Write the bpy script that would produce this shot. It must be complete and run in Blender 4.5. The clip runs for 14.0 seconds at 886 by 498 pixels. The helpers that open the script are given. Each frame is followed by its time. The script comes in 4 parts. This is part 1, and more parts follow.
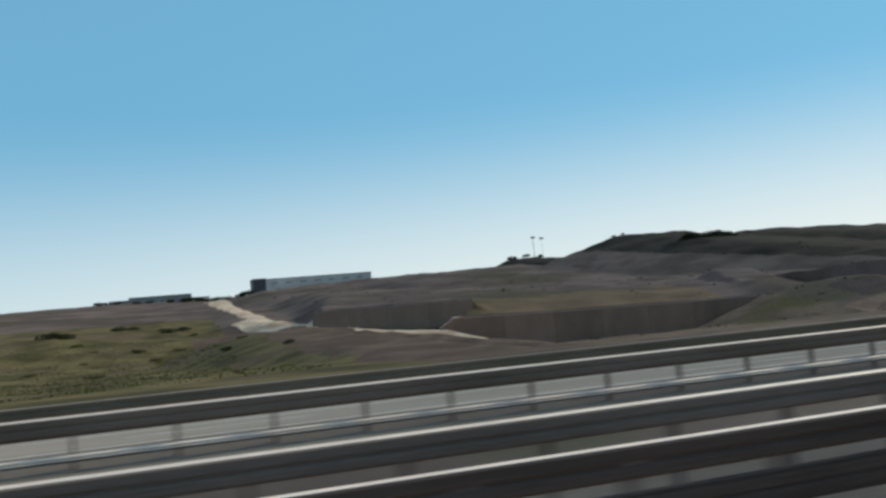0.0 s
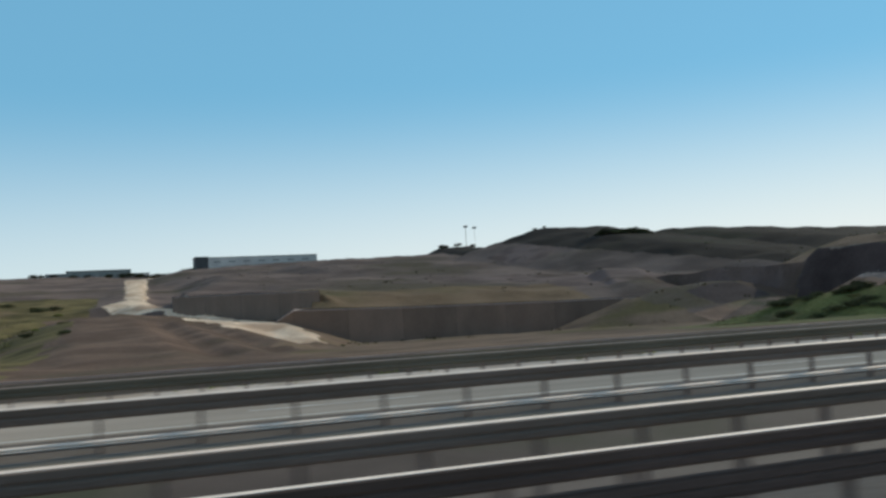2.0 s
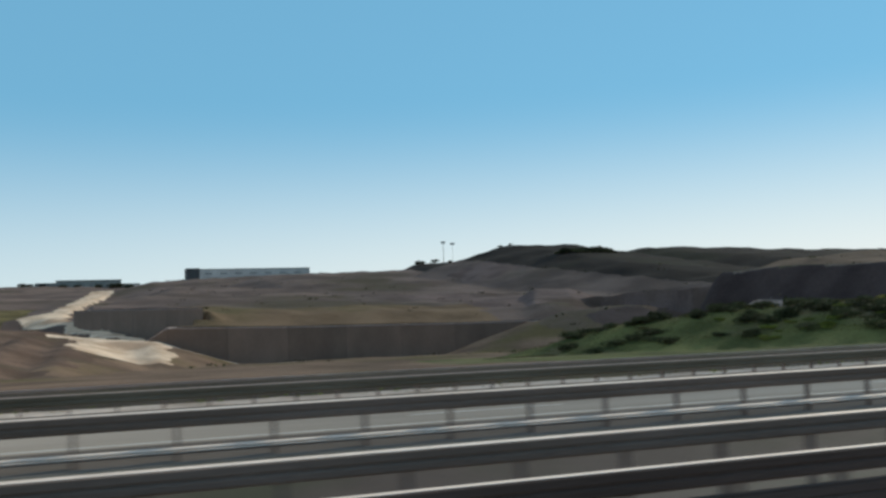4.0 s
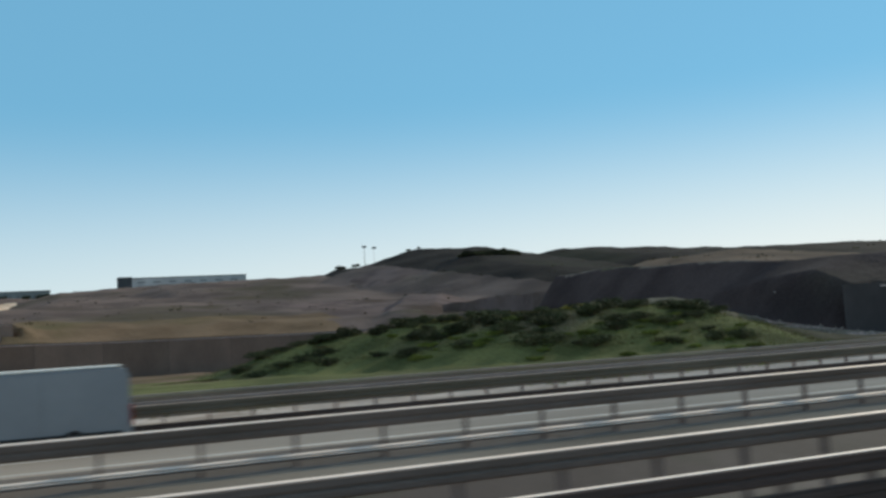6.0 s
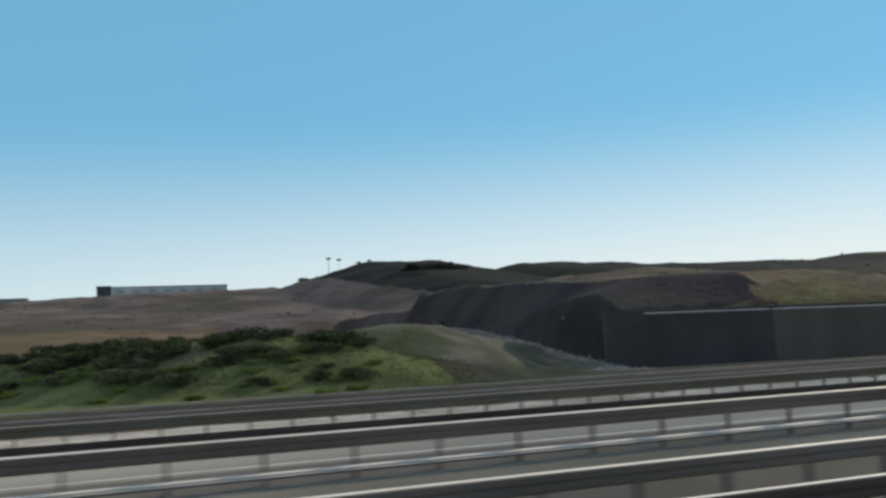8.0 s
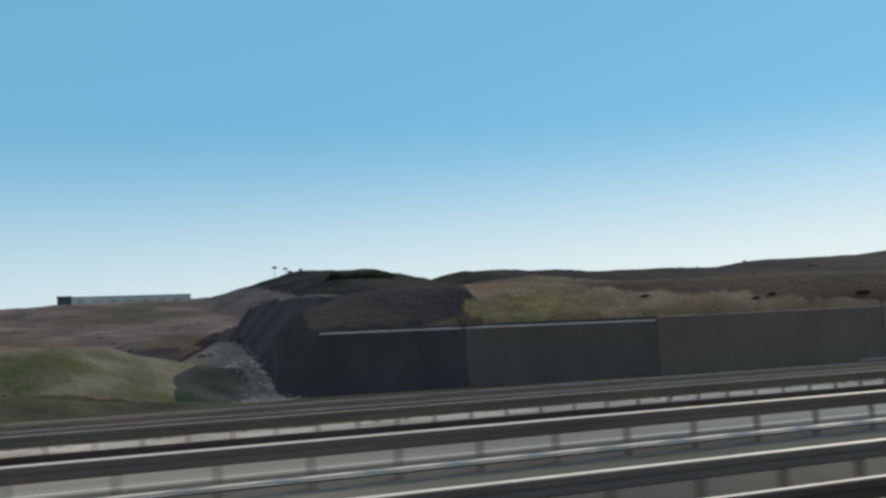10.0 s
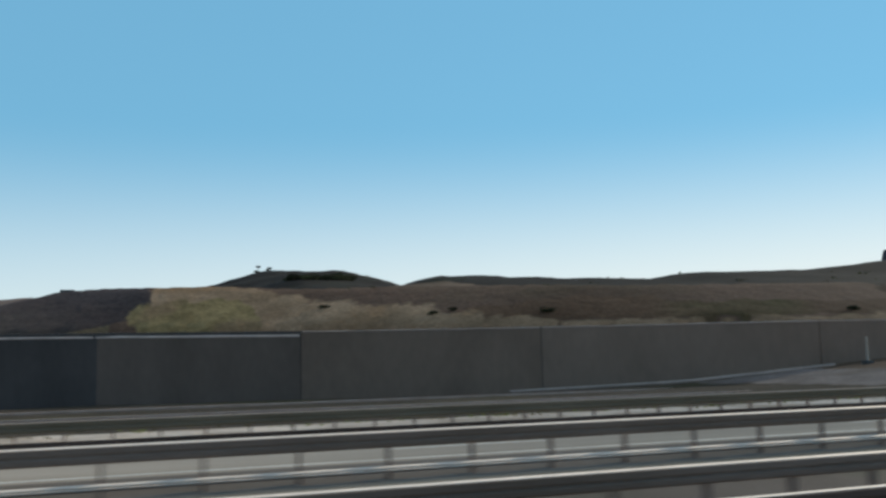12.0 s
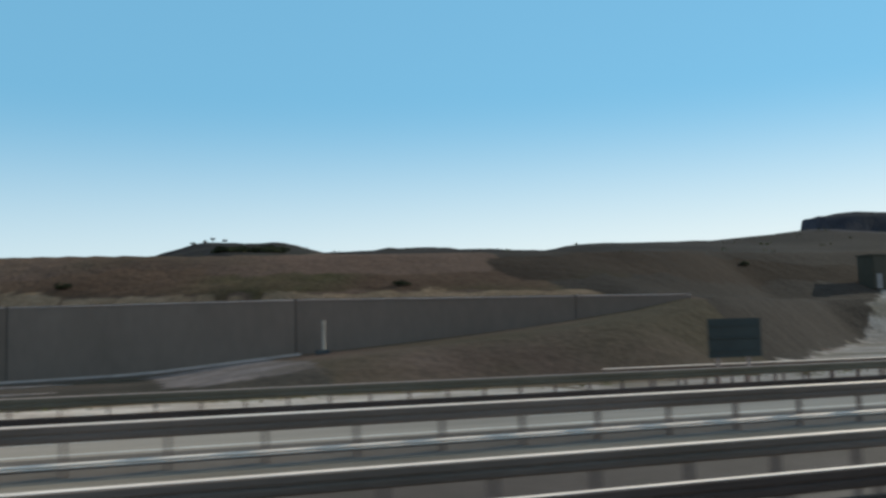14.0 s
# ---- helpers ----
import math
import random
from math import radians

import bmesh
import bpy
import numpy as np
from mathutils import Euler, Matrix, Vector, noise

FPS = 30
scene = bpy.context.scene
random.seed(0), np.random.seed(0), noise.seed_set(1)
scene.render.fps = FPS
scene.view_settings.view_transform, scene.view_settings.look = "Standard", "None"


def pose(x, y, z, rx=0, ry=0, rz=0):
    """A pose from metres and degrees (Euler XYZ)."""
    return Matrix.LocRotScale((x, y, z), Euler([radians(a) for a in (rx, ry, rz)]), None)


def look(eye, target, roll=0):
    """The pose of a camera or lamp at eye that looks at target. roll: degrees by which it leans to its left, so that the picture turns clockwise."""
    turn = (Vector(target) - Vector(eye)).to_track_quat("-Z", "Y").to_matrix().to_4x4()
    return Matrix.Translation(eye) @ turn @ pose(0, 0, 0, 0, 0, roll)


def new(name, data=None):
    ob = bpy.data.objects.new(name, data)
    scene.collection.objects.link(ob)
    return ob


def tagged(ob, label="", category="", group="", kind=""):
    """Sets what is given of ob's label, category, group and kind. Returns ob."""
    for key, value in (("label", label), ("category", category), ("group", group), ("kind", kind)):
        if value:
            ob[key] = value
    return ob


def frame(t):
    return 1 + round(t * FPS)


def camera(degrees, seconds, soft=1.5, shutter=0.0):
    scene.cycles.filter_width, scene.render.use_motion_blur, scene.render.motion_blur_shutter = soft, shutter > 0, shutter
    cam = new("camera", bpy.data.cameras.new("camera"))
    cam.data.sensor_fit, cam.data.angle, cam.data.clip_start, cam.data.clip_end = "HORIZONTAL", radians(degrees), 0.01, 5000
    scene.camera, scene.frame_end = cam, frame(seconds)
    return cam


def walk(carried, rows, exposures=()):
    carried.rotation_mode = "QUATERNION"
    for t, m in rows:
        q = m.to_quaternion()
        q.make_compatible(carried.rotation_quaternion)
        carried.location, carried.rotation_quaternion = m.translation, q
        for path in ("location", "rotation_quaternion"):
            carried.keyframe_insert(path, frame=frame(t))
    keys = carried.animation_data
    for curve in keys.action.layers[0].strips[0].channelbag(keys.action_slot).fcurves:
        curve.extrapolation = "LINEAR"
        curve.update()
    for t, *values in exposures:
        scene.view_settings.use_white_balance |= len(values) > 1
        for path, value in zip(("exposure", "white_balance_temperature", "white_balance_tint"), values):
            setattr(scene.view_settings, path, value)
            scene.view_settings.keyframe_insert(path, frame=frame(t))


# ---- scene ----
cam = camera(50.0, 14.0, soft=2.8, shutter=0.3)

# The camera looks out sideways from a vehicle at 84 km/h: seconds, height, yaw to the left, pitch, roll.
SPEED = 23.4
VIEW = [
    (0, 1.66, -19.18, 5.16, -5.53),
    (0.5, 1.75, -18.10, 5.52, -5.62),
    (1, 1.79, -18.52, 5.13, -4.82),
    (1.5, 2.01, -18.44, 4.27, -4.17),
    (2, 2.05, -20.82, 4.11, -3.40),
    (4.5, 2.18, -19.69, 5.30, -2.21),
    (5, 2.27, -20.11, 5.36, -2.52),
    (5.5, 2.36, -20.68, 5.05, -3.00),
    (6, 2.37, -22.00, 5.12, -3.58),
    (6.5, 2.39, -22.23, 4.71, -3.72),
    (7, 2.43, -21.85, 5.13, -3.48),
    (7.5, 2.47, -21.83, 5.68, -3.17),
    (8, 2.49, -21.56, 5.87, -2.85),
    (8.5, 2.47, -22.13, 5.47, -3.57),
    (9, 2.47, -22.29, 5.99, -3.10),
    (11.5, 2.43, -21.82, 6.42, -3.31),
    (12, 2.32, -20.30, 6.63, -1.38),
    (12.5, 2.53, -20.03, 5.81, -1.45),
    (13, 2.46, -20.13, 5.91, -1.43),
    (13.5, 2.43, -19.88, 5.37, -1.07),
    (14, 2.42, -20.11, 4.96, -1.46),
]


def aim(t, z, yaw, pitch, roll):
    y, p = radians(yaw), radians(pitch)
    eye = Vector((SPEED * t, 0.0, z))
    return look(eye, eye + Vector((-math.sin(y) * math.cos(p), math.cos(y) * math.cos(p), math.sin(p))), roll)


walk(cam, [(row[0], aim(*row)) for row in VIEW], exposures=[(0, 0.10, 6500, 6), (9, 0.14, 6500, 6), (12, 0.17, 6500, 6), (14, 0.22, 6500, 6)])

# ---- light: low sun beyond the hills to the right, clear sky ----
SUN_AZ, SUN_EL = radians(80), radians(24)
world = bpy.data.worlds.new("world")
scene.world = world
world.use_nodes = True
wn = world.node_tree.nodes
sky = wn.new("ShaderNodeTexSky")
sky.sky_type, sky.sun_disc = "NISHITA", False
sky.sun_elevation, sky.sun_rotation = SUN_EL, SUN_AZ
sky.air_density, sky.dust_density, sky.ozone_density = 1.0, 0.0, 3.0
wl = world.node_tree.links.new
gain = wn.new("ShaderNodeVectorMath")
gain.operation = "MULTIPLY"
gain.inputs[1].default_value = (0.132, 0.172, 0.166)
wl(sky.outputs[0], gain.inputs[0])
# an even blue mixed into the lower half of the sky
clear, lower = wn.new("ShaderNodeMix"), wn.new("ShaderNodeMapRange")
clear.data_type = "RGBA"
clear.inputs[7].default_value = (0.158, 0.395, 0.60, 1)
for slot, value in (("From Min", 0.35), ("From Max", 0.85), ("To Min", 0.8), ("To Max", 0.0)):
    lower.inputs[slot].default_value = value
# unseen pale veil overhead, added to take the blue out of the shadows
veil, high = wn.new("ShaderNodeMix"), wn.new("ShaderNodeMapRange")
veil.data_type = "RGBA"
veil.inputs[7].default_value = (0.35, 0.35, 0.35, 1)
for slot, value in (("From Min", 0.43), ("From Max", 0.75), ("To Min", 0.0), ("To Max", 0.85)):
    high.inputs[slot].default_value = value
wl(gain.outputs[0], clear.inputs[6]), wl(lower.outputs[0], clear.inputs[0])
wl(clear.outputs[2], veil.inputs[6]), wl(high.outputs[0], veil.inputs[0])
# pale haze that thickens towards the horizon
way, split, thick, haze = wn.new("ShaderNodeTexCoord"), wn.new("ShaderNodeSeparateXYZ"), wn.new("ShaderNodeMapRange"), wn.new("ShaderNodeMix")
wl(way.outputs["Generated"], split.inputs[0]), wl(split.outputs["Z"], thick.inputs["Value"]), wl(split.outputs["Z"], lower.inputs["Value"]), wl(split.outputs["Z"], high.inputs["Value"])
thick.interpolation_type = "SMOOTHSTEP"
for slot, value in (("From Min", 0.015), ("From Max", 0.25), ("To Min", 0.75), ("To Max", 0.0)):
    thick.inputs[slot].default_value = value
haze.data_type = "RGBA"
haze.inputs[7].default_value = (0.84, 0.84, 0.82, 1)
# the haze is thicker and whiter on the sun's side
glow, more = wn.new("ShaderNodeMapRange"), wn.new("ShaderNodeMath")
more.operation = "MULTIPLY"
for slot, value in (("From Min", -0.1), ("From Max", 0.7), ("To Min", 0.85), ("To Max", 1.25)):
    glow.inputs[slot].default_value = value
wl(split.outputs["X"], glow.inputs["Value"]), wl(thick.outputs[0], more.inputs[0]), wl(glow.outputs[0], more.inputs[1])
wl(more.outputs[0], haze.inputs[0]), wl(veil.outputs[2], haze.inputs[6]), wl(haze.outputs[2], wn["Background"].inputs["Color"])
wn["Background"].inputs["Strength"].default_value = 1.0
sun = new("sun", bpy.data.lights.new("sun", "SUN"))
sun.data.energy, sun.data.angle, sun.data.color = 4.5, radians(0.6), (1.0, 0.885, 0.715)
sun.matrix_world = look((0, 0, 50), (-math.sin(SUN_AZ) * math.cos(SUN_EL), -math.cos(SUN_AZ) * math.cos(SUN_EL), 50 - math.sin(SUN_EL)))
scene.view_settings.exposure = 0.0


# ---- materials ----
def material(name, low, high, scale=1.0, rough=0.9, bump=0.3, fine=14.0, metal=0.0, spots=None, stretch=(1, 1, 1), tint=0.0, grain=0.35, gloss=0.5):
    """Two scales of noise between two colours, an optional third colour in patches, and fine relief."""
    m = bpy.data.materials.new(name)
    m.use_nodes = True
    nt, b = m.node_tree, m.node_tree.nodes["Principled BSDF"]
    n, link = nt.nodes.new, nt.links.new
    geo, mp = n("ShaderNodeNewGeometry"), n("ShaderNodeMapping")
    mp.inputs["Scale"].default_value = stretch
    link(geo.outputs["Position"], mp.inputs["Vector"])

    def noise_at(s, detail):
        t = n("ShaderNodeTexNoise")
        t.inputs["Scale"].default_value, t.inputs["Detail"].default_value = s, detail
        link(mp.outputs[0], t.inputs["Vector"])
        return t.outputs["Fac"]

    def ramp(fac, a, c):
        r = n("ShaderNodeValToRGB")
        r.color_ramp.elements[0].position, r.color_ramp.elements[1].position = a, c
        link(fac, r.inputs["Fac"])
        return r.outputs["Color"]

    def mix(fac, c1, c2, blend="MIX"):
        x = n("ShaderNodeMix")
        x.data_type, x.blend_type = "RGBA", blend
        for value, slot in ((fac, "Factor"), (c1, 6), (c2, 7)):
            s = x.inputs[slot] if slot != "Factor" else x.inputs[0]
            if isinstance(value, (float, tuple)):
                s.default_value = (*value, 1) if isinstance(value, tuple) else value
            else:
                link(value, s)
        return x.outputs[2]

    big, small = noise_at(scale, 6.0), noise_at(scale * fine, 4.0)
    col = mix(ramp(big, 0.32, 0.68), low, high)
    if spots:
        col = mix(ramp(noise_at(scale * 0.37, 5.0), 0.52, 0.66), col, spots)
    col = mix(grain, col, mix(ramp(small, 0.3, 0.7), (0.35, 0.35, 0.35), (1.0, 1.0, 1.0)), "MULTIPLY")
    if tint:
        info = n("ShaderNodeObjectInfo")
        dim = n("ShaderNodeMapRange")
        dim.inputs["To Min"].default_value, dim.inputs["To Max"].default_value = 1.0 - tint, 1.0 + tint
        link(info.outputs["Random"], dim.inputs["Value"])
        v = n("ShaderNodeVectorMath")
        v.operation = "SCALE"
        link(col, v.inputs[0]), link(dim.outputs[0], v.inputs["Scale"])
        col = v.outputs[0]
    link(col, b.inputs["Base Color"])
    b.inputs["Roughness"].default_value, b.inputs["Metallic"].default_value = rough, metal
    b.inputs["Specular IOR Level"].default_value = gloss
    b.inputs["Diffuse Roughness"].default_value = 1.0 if rough > 0.7 else 0.0
    if bump:
        bp = n("ShaderNodeBump")
        bp.inputs["Strength"].default_value, bp.inputs["Distance"].default_value = bump, 0.3 / (scale * fine)
        link(small, bp.inputs["Height"])
        link(bp.outputs[0], b.inputs["Normal"])
    return m


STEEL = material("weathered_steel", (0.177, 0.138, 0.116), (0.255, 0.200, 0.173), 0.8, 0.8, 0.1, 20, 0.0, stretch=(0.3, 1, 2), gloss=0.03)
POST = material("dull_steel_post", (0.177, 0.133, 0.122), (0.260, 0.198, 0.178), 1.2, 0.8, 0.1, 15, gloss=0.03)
LITEDGE = material("sunlit_edge_white", (0.873, 0.760, 0.683), (0.941, 0.860, 0.795), 1.2, 0.6, 0.05, 15, 0.2, stretch=(0.2, 1, 1))
DARKSTEEL = material("dark_steel", (0.077, 0.059, 0.052), (0.130, 0.098, 0.090), 0.8, 0.75, 0.1, 20, stretch=(0.3, 1, 2), gloss=0.03)
OLIVE = material("dusty_olive_steel", (0.133, 0.118, 0.092), (0.193, 0.174, 0.141), 0.8, 0.8, 0.1, 20, stretch=(0.3, 1, 2), gloss=0.03)
ASPHALT = material("asphalt", (0.288, 0.250, 0.215), (0.400, 0.352, 0.307), 0.25, 0.95, 0.5, 160, stretch=(0.25, 1, 1), gloss=0.12)
PAINT = material("road_paint", (0.55, 0.55, 0.53), (0.78, 0.78, 0.75), 1.5, 0.55, 0.2, 25)
GRAVEL = material("ditch_soil", (0.069, 0.051, 0.045), (0.111, 0.085, 0.076), 0.5, 0.95, 0.7, 40, spots=(0.047, 0.051, 0.027))
MARGIN = material("median_margin", (0.177, 0.152, 0.125), (0.294, 0.255, 0.213), 0.4, 0.95, 0.5, 40, stretch=(0.3, 1, 1), gloss=0.03)
VERGE = material("pale_verge", (0.146, 0.130, 0.119), (0.219, 0.198, 0.183), 0.3, 0.95, 0.5, 40, stretch=(0.3, 1, 1), gloss=0.03)
KERB = material("kerb_concrete", (0.370, 0.290, 0.263), (0.500, 0.400, 0.367), 0.8, 0.85, 0.3, 20)
# One concrete in four tones; the near wall's grading of shade is painted in.
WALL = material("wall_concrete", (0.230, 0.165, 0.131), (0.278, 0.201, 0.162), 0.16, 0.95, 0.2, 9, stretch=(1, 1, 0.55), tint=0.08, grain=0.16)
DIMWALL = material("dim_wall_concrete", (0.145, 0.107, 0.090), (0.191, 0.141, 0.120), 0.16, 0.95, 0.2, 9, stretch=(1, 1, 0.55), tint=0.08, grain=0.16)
MIDWALL = material("mid_wall_concrete", (0.198, 0.139, 0.109), (0.245, 0.175, 0.138), 0.16, 0.95, 0.2, 9, stretch=(1, 1, 0.55), tint=0.12, grain=0.16)
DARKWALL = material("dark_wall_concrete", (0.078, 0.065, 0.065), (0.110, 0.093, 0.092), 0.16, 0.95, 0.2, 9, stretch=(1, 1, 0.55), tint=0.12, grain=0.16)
COPING = material("coping_concrete", (0.500, 0.400, 0.362), (0.673, 0.540, 0.494), 0.5, 0.9, 0.3, 14)
DRY = material("dry_grass_slope", (0.142, 0.100, 0.072), (0.272, 0.190, 0.132), 0.05, 1.0, 0.8, 30, spots=(0.109, 0.095, 0.055))


# ---- mesh helpers ----
def mesh_of(name, verts, faces, mats, index=None, smooth=False):
    me = bpy.data.meshes.new(name)
    me.from_pydata([tuple(v) for v in verts], [], [tuple(f) for f in faces])
    for m in mats if isinstance(mats, (list, tuple)) else [mats]:
        me.materials.append(m)
    if index is not None:
        me.polygons.foreach_set("material_index", np.asarray(index, dtype=np.int32))
    if smooth:
        me.polygons.foreach_set("use_smooth", [True] * len(me.polygons))
    me.update()
    return me


def box_bm(size, at=(0, 0, 0), bevel=0.0, bm=None):
    bm = bm or bmesh.new()
    made = bmesh.ops.create_cube(bm, size=1.0, matrix=Matrix.Translation(at) @ Matrix.Diagonal((*size, 1)))
    if bevel:
        edges = {e for v in made["verts"] for e in v.link_edges}
        bmesh.ops.bevel(bm, geom=list(edges), offset=bevel, segments=2, affect="EDGES")
    return bm


def part(name, bm, mat, parent=None, label=""):
    me = bpy.data.meshes.new(name)
    bm.to_mesh(me)
    bm.free()
    me.materials.append(mat)
    ob = new(name, me)
    ob.parent = parent
    return tagged(ob, label)


def child(name, me, parent, at=(0, 0, 0)):
    ob = new(name, me)
    ob.parent, ob.location = parent, at
    return ob


def smooth(a, b, v):
    t = np.clip((v - a) / (b - a), 0, 1)
    return t * t * (3 - 2 * t)


# ---- the lie of the land ----
FAR_WALL_Y = 320.0
W2_X, W2_Y = [250, 258, 282, 305, 325, 341, 365, 390], [124, 120, 110, 95, 79, 67.5, 62, 58]
W2_FOOT, W2_TOP = [-1.8, -1.8, -1.6, -1.4, -1.0, 0.9, 3.0, 5.6], [6.5, 6.4, 6.05, 5.5, 5.15, 5.0, 4.85, 4.7]


def wall_y(x):
    return np.interp(x, W2_X, W2_Y)


RIDGES = [  # crest points, slope towards the lens, slope behind, flat half-width
    ([(-400, 1700, 104), (-16, 1700, 106), (160, 1700, 100), (240, 1700, 107), (460, 1700, 116), (900, 1750, 112)], 0.10, 0.1, 10),
    ([(0, 950, 50), (102, 950, 55), (138, 950, 62), (163, 950, 63.5), (224, 950, 66.5), (296, 950, 68), (330, 950, 67.5), (364, 950, 68.5), (388, 950, 70), (404, 950, 75), (434, 950, 77), (452, 950, 75), (475, 950, 66), (700, 950, 58)], 0.12, 0.3, 4),
    ([(330, 700, 44), (345, 700, 50), (363, 700, 56.5), (374, 700, 62.5), (388, 700, 67.4), (402, 700, 70.4), (425, 700, 71), (455, 700, 70.3), (470, 700, 68), (482, 700, 63.5), (492, 700, 59.5), (505, 700, 54)], 0.16, 0.5, 3),
    ([(512, 740, 52), (521, 740, 60), (528, 740, 66), (545, 740, 71.5), (627, 740, 71.5), (670, 740, 69), (760, 740, 68.5), (1000, 740, 66)], 0.13, 0.4, 3),
    ([(360, 320, 27), (412, 320, 30.6), (470, 320, 31.6), (487, 320, 31.8), (494, 320, 33.8), (560, 320, 35.6), (585, 320, 38.2), (604, 320, 41)], 0.14, 0.2, 5),
    ([(621, 326, 46.6), (626, 326, 48.0), (638, 326, 49.4), (780, 326, 51)], 5.0, 5.0, 8),
    ([(264, 345, 12.5), (300, 420, 22)], 0.35, 0.5, 8),
    ([(150, 160, -3.2), (158, 156, -2.4), (165, 150, -0.8), (170, 146, 0.8), (175, 140, 2.0), (188, 125, 4.0), (199, 112, 4.6), (209, 104, 4.4), (215, 101, 3.4), (222, 100, 1.4), (232, 104, 0.1), (244, 109, -1.2), (256, 112, -1.9)], 0.36, 0.4, 2),
    ([(214, 130, 4.4), (222, 131, 5.2), (232, 132, 6.1), (238, 136, 5.9), (245, 139, 4.2), (252, 140, 2.8), (257, 142, 2.0)], 0.45, 0.5, 2),
    ([(269, 223, 7.9), (267, 200, 6.5), (265, 180, 5.4), (263, 160, 3.3), (261, 140, 1.0), (259, 125, -0.5), (257, 113, -1.6)], 0.35, 0.5, 2),
    ([(240, 306, 5.0), (249, 298, 8.0), (258, 291, 9.0), (266, 288, 9.0)], 0.3, 0.5, 5),
    ([(205, 785, 50), (213, 785, 54.5), (225, 785, 55.5), (262, 785, 56.5), (320, 785, 57.5), (345, 785, 58)], 0.13, 0.2, 4),
    ([(56, 326, 9.0), (75, 326, 7.4), (90, 320, 5.6), (107, 315, 3.4), (111, 309, 0.5)], 0.115, 0.3, 3),
    ([(36, 350, 7.5), (44, 350, 9.2), (60, 350, 9.4), (72, 346, 8.2), (84, 338, 6.4)], 0.052, 0.1, 3),
    ([(106, 322, 3.6), (97, 365, 6.0), (83, 425, 11.2), (70, 487, 17.0), (76, 600, 26), (98, 1035, 60)], 0.4, 0.12, 4),
]
# crest of the cut behind the near wall: x, y, height
CUT_X, CUT_Y = [262, 276, 287, 298, 314, 331, 349, 381, 409, 440], [145, 138, 126, 119, 107, 95, 85, 86, 112, 120]
CUT_Z = [12.7, 12.6, 12.2, 11.8, 11.2, 10.4, 9.8, 10.3, 12.8, 13.6]


def cutting(y):
    """Foot, brow and height of the side cutting at a distance from the motorway."""
    foot = np.interp(y, [112, 120, 150, 200, 252, 300], [259, 260.5, 264, 268.5, 274, 279])
    return foot, foot + np.interp(y, [118, 150, 255], [15, 13, 7]), np.interp(y, [120, 138, 150, 180, 220, 257], [12.2, 12.6, 13.2, 15.3, 17.3, 18.3])



def ridge_height(x, y, pts, front, back, flat):
    best = np.full(x.shape, -1e9)
    for (ax, ay, az), (bx, by, bz) in zip(pts, pts[1:]):
        dx, dy = bx - ax, by - ay
        t = np.clip(((x - ax) * dx + (y - ay) * dy) / (dx * dx + dy * dy), 0, 1)
        px, py = ax + t * dx, ay + t * dy
        d = np.hypot(x - px, y - py)
        s = np.where(y < py, front, back)
        if pts[0][1] == pts[1][1] and front < 1:  # crests across the view fall off faster at their ends than towards the lens
            best = np.maximum(best, az + t * (bz - az) - s * np.maximum(np.abs(y - py) - flat, 0) - 0.3 * np.abs(x - px))
        else:
            best = np.maximum(best, az + t * (bz - az) - s * np.maximum(d - flat, 0))
    return best


def waves(x, y, s):
    return (np.sin(x / s + 1.3 * np.sin(y / (1.7 * s))) + np.sin(y / (0.8 * s) + 2.1 * np.sin(x / (2.3 * s)))) * 0.5


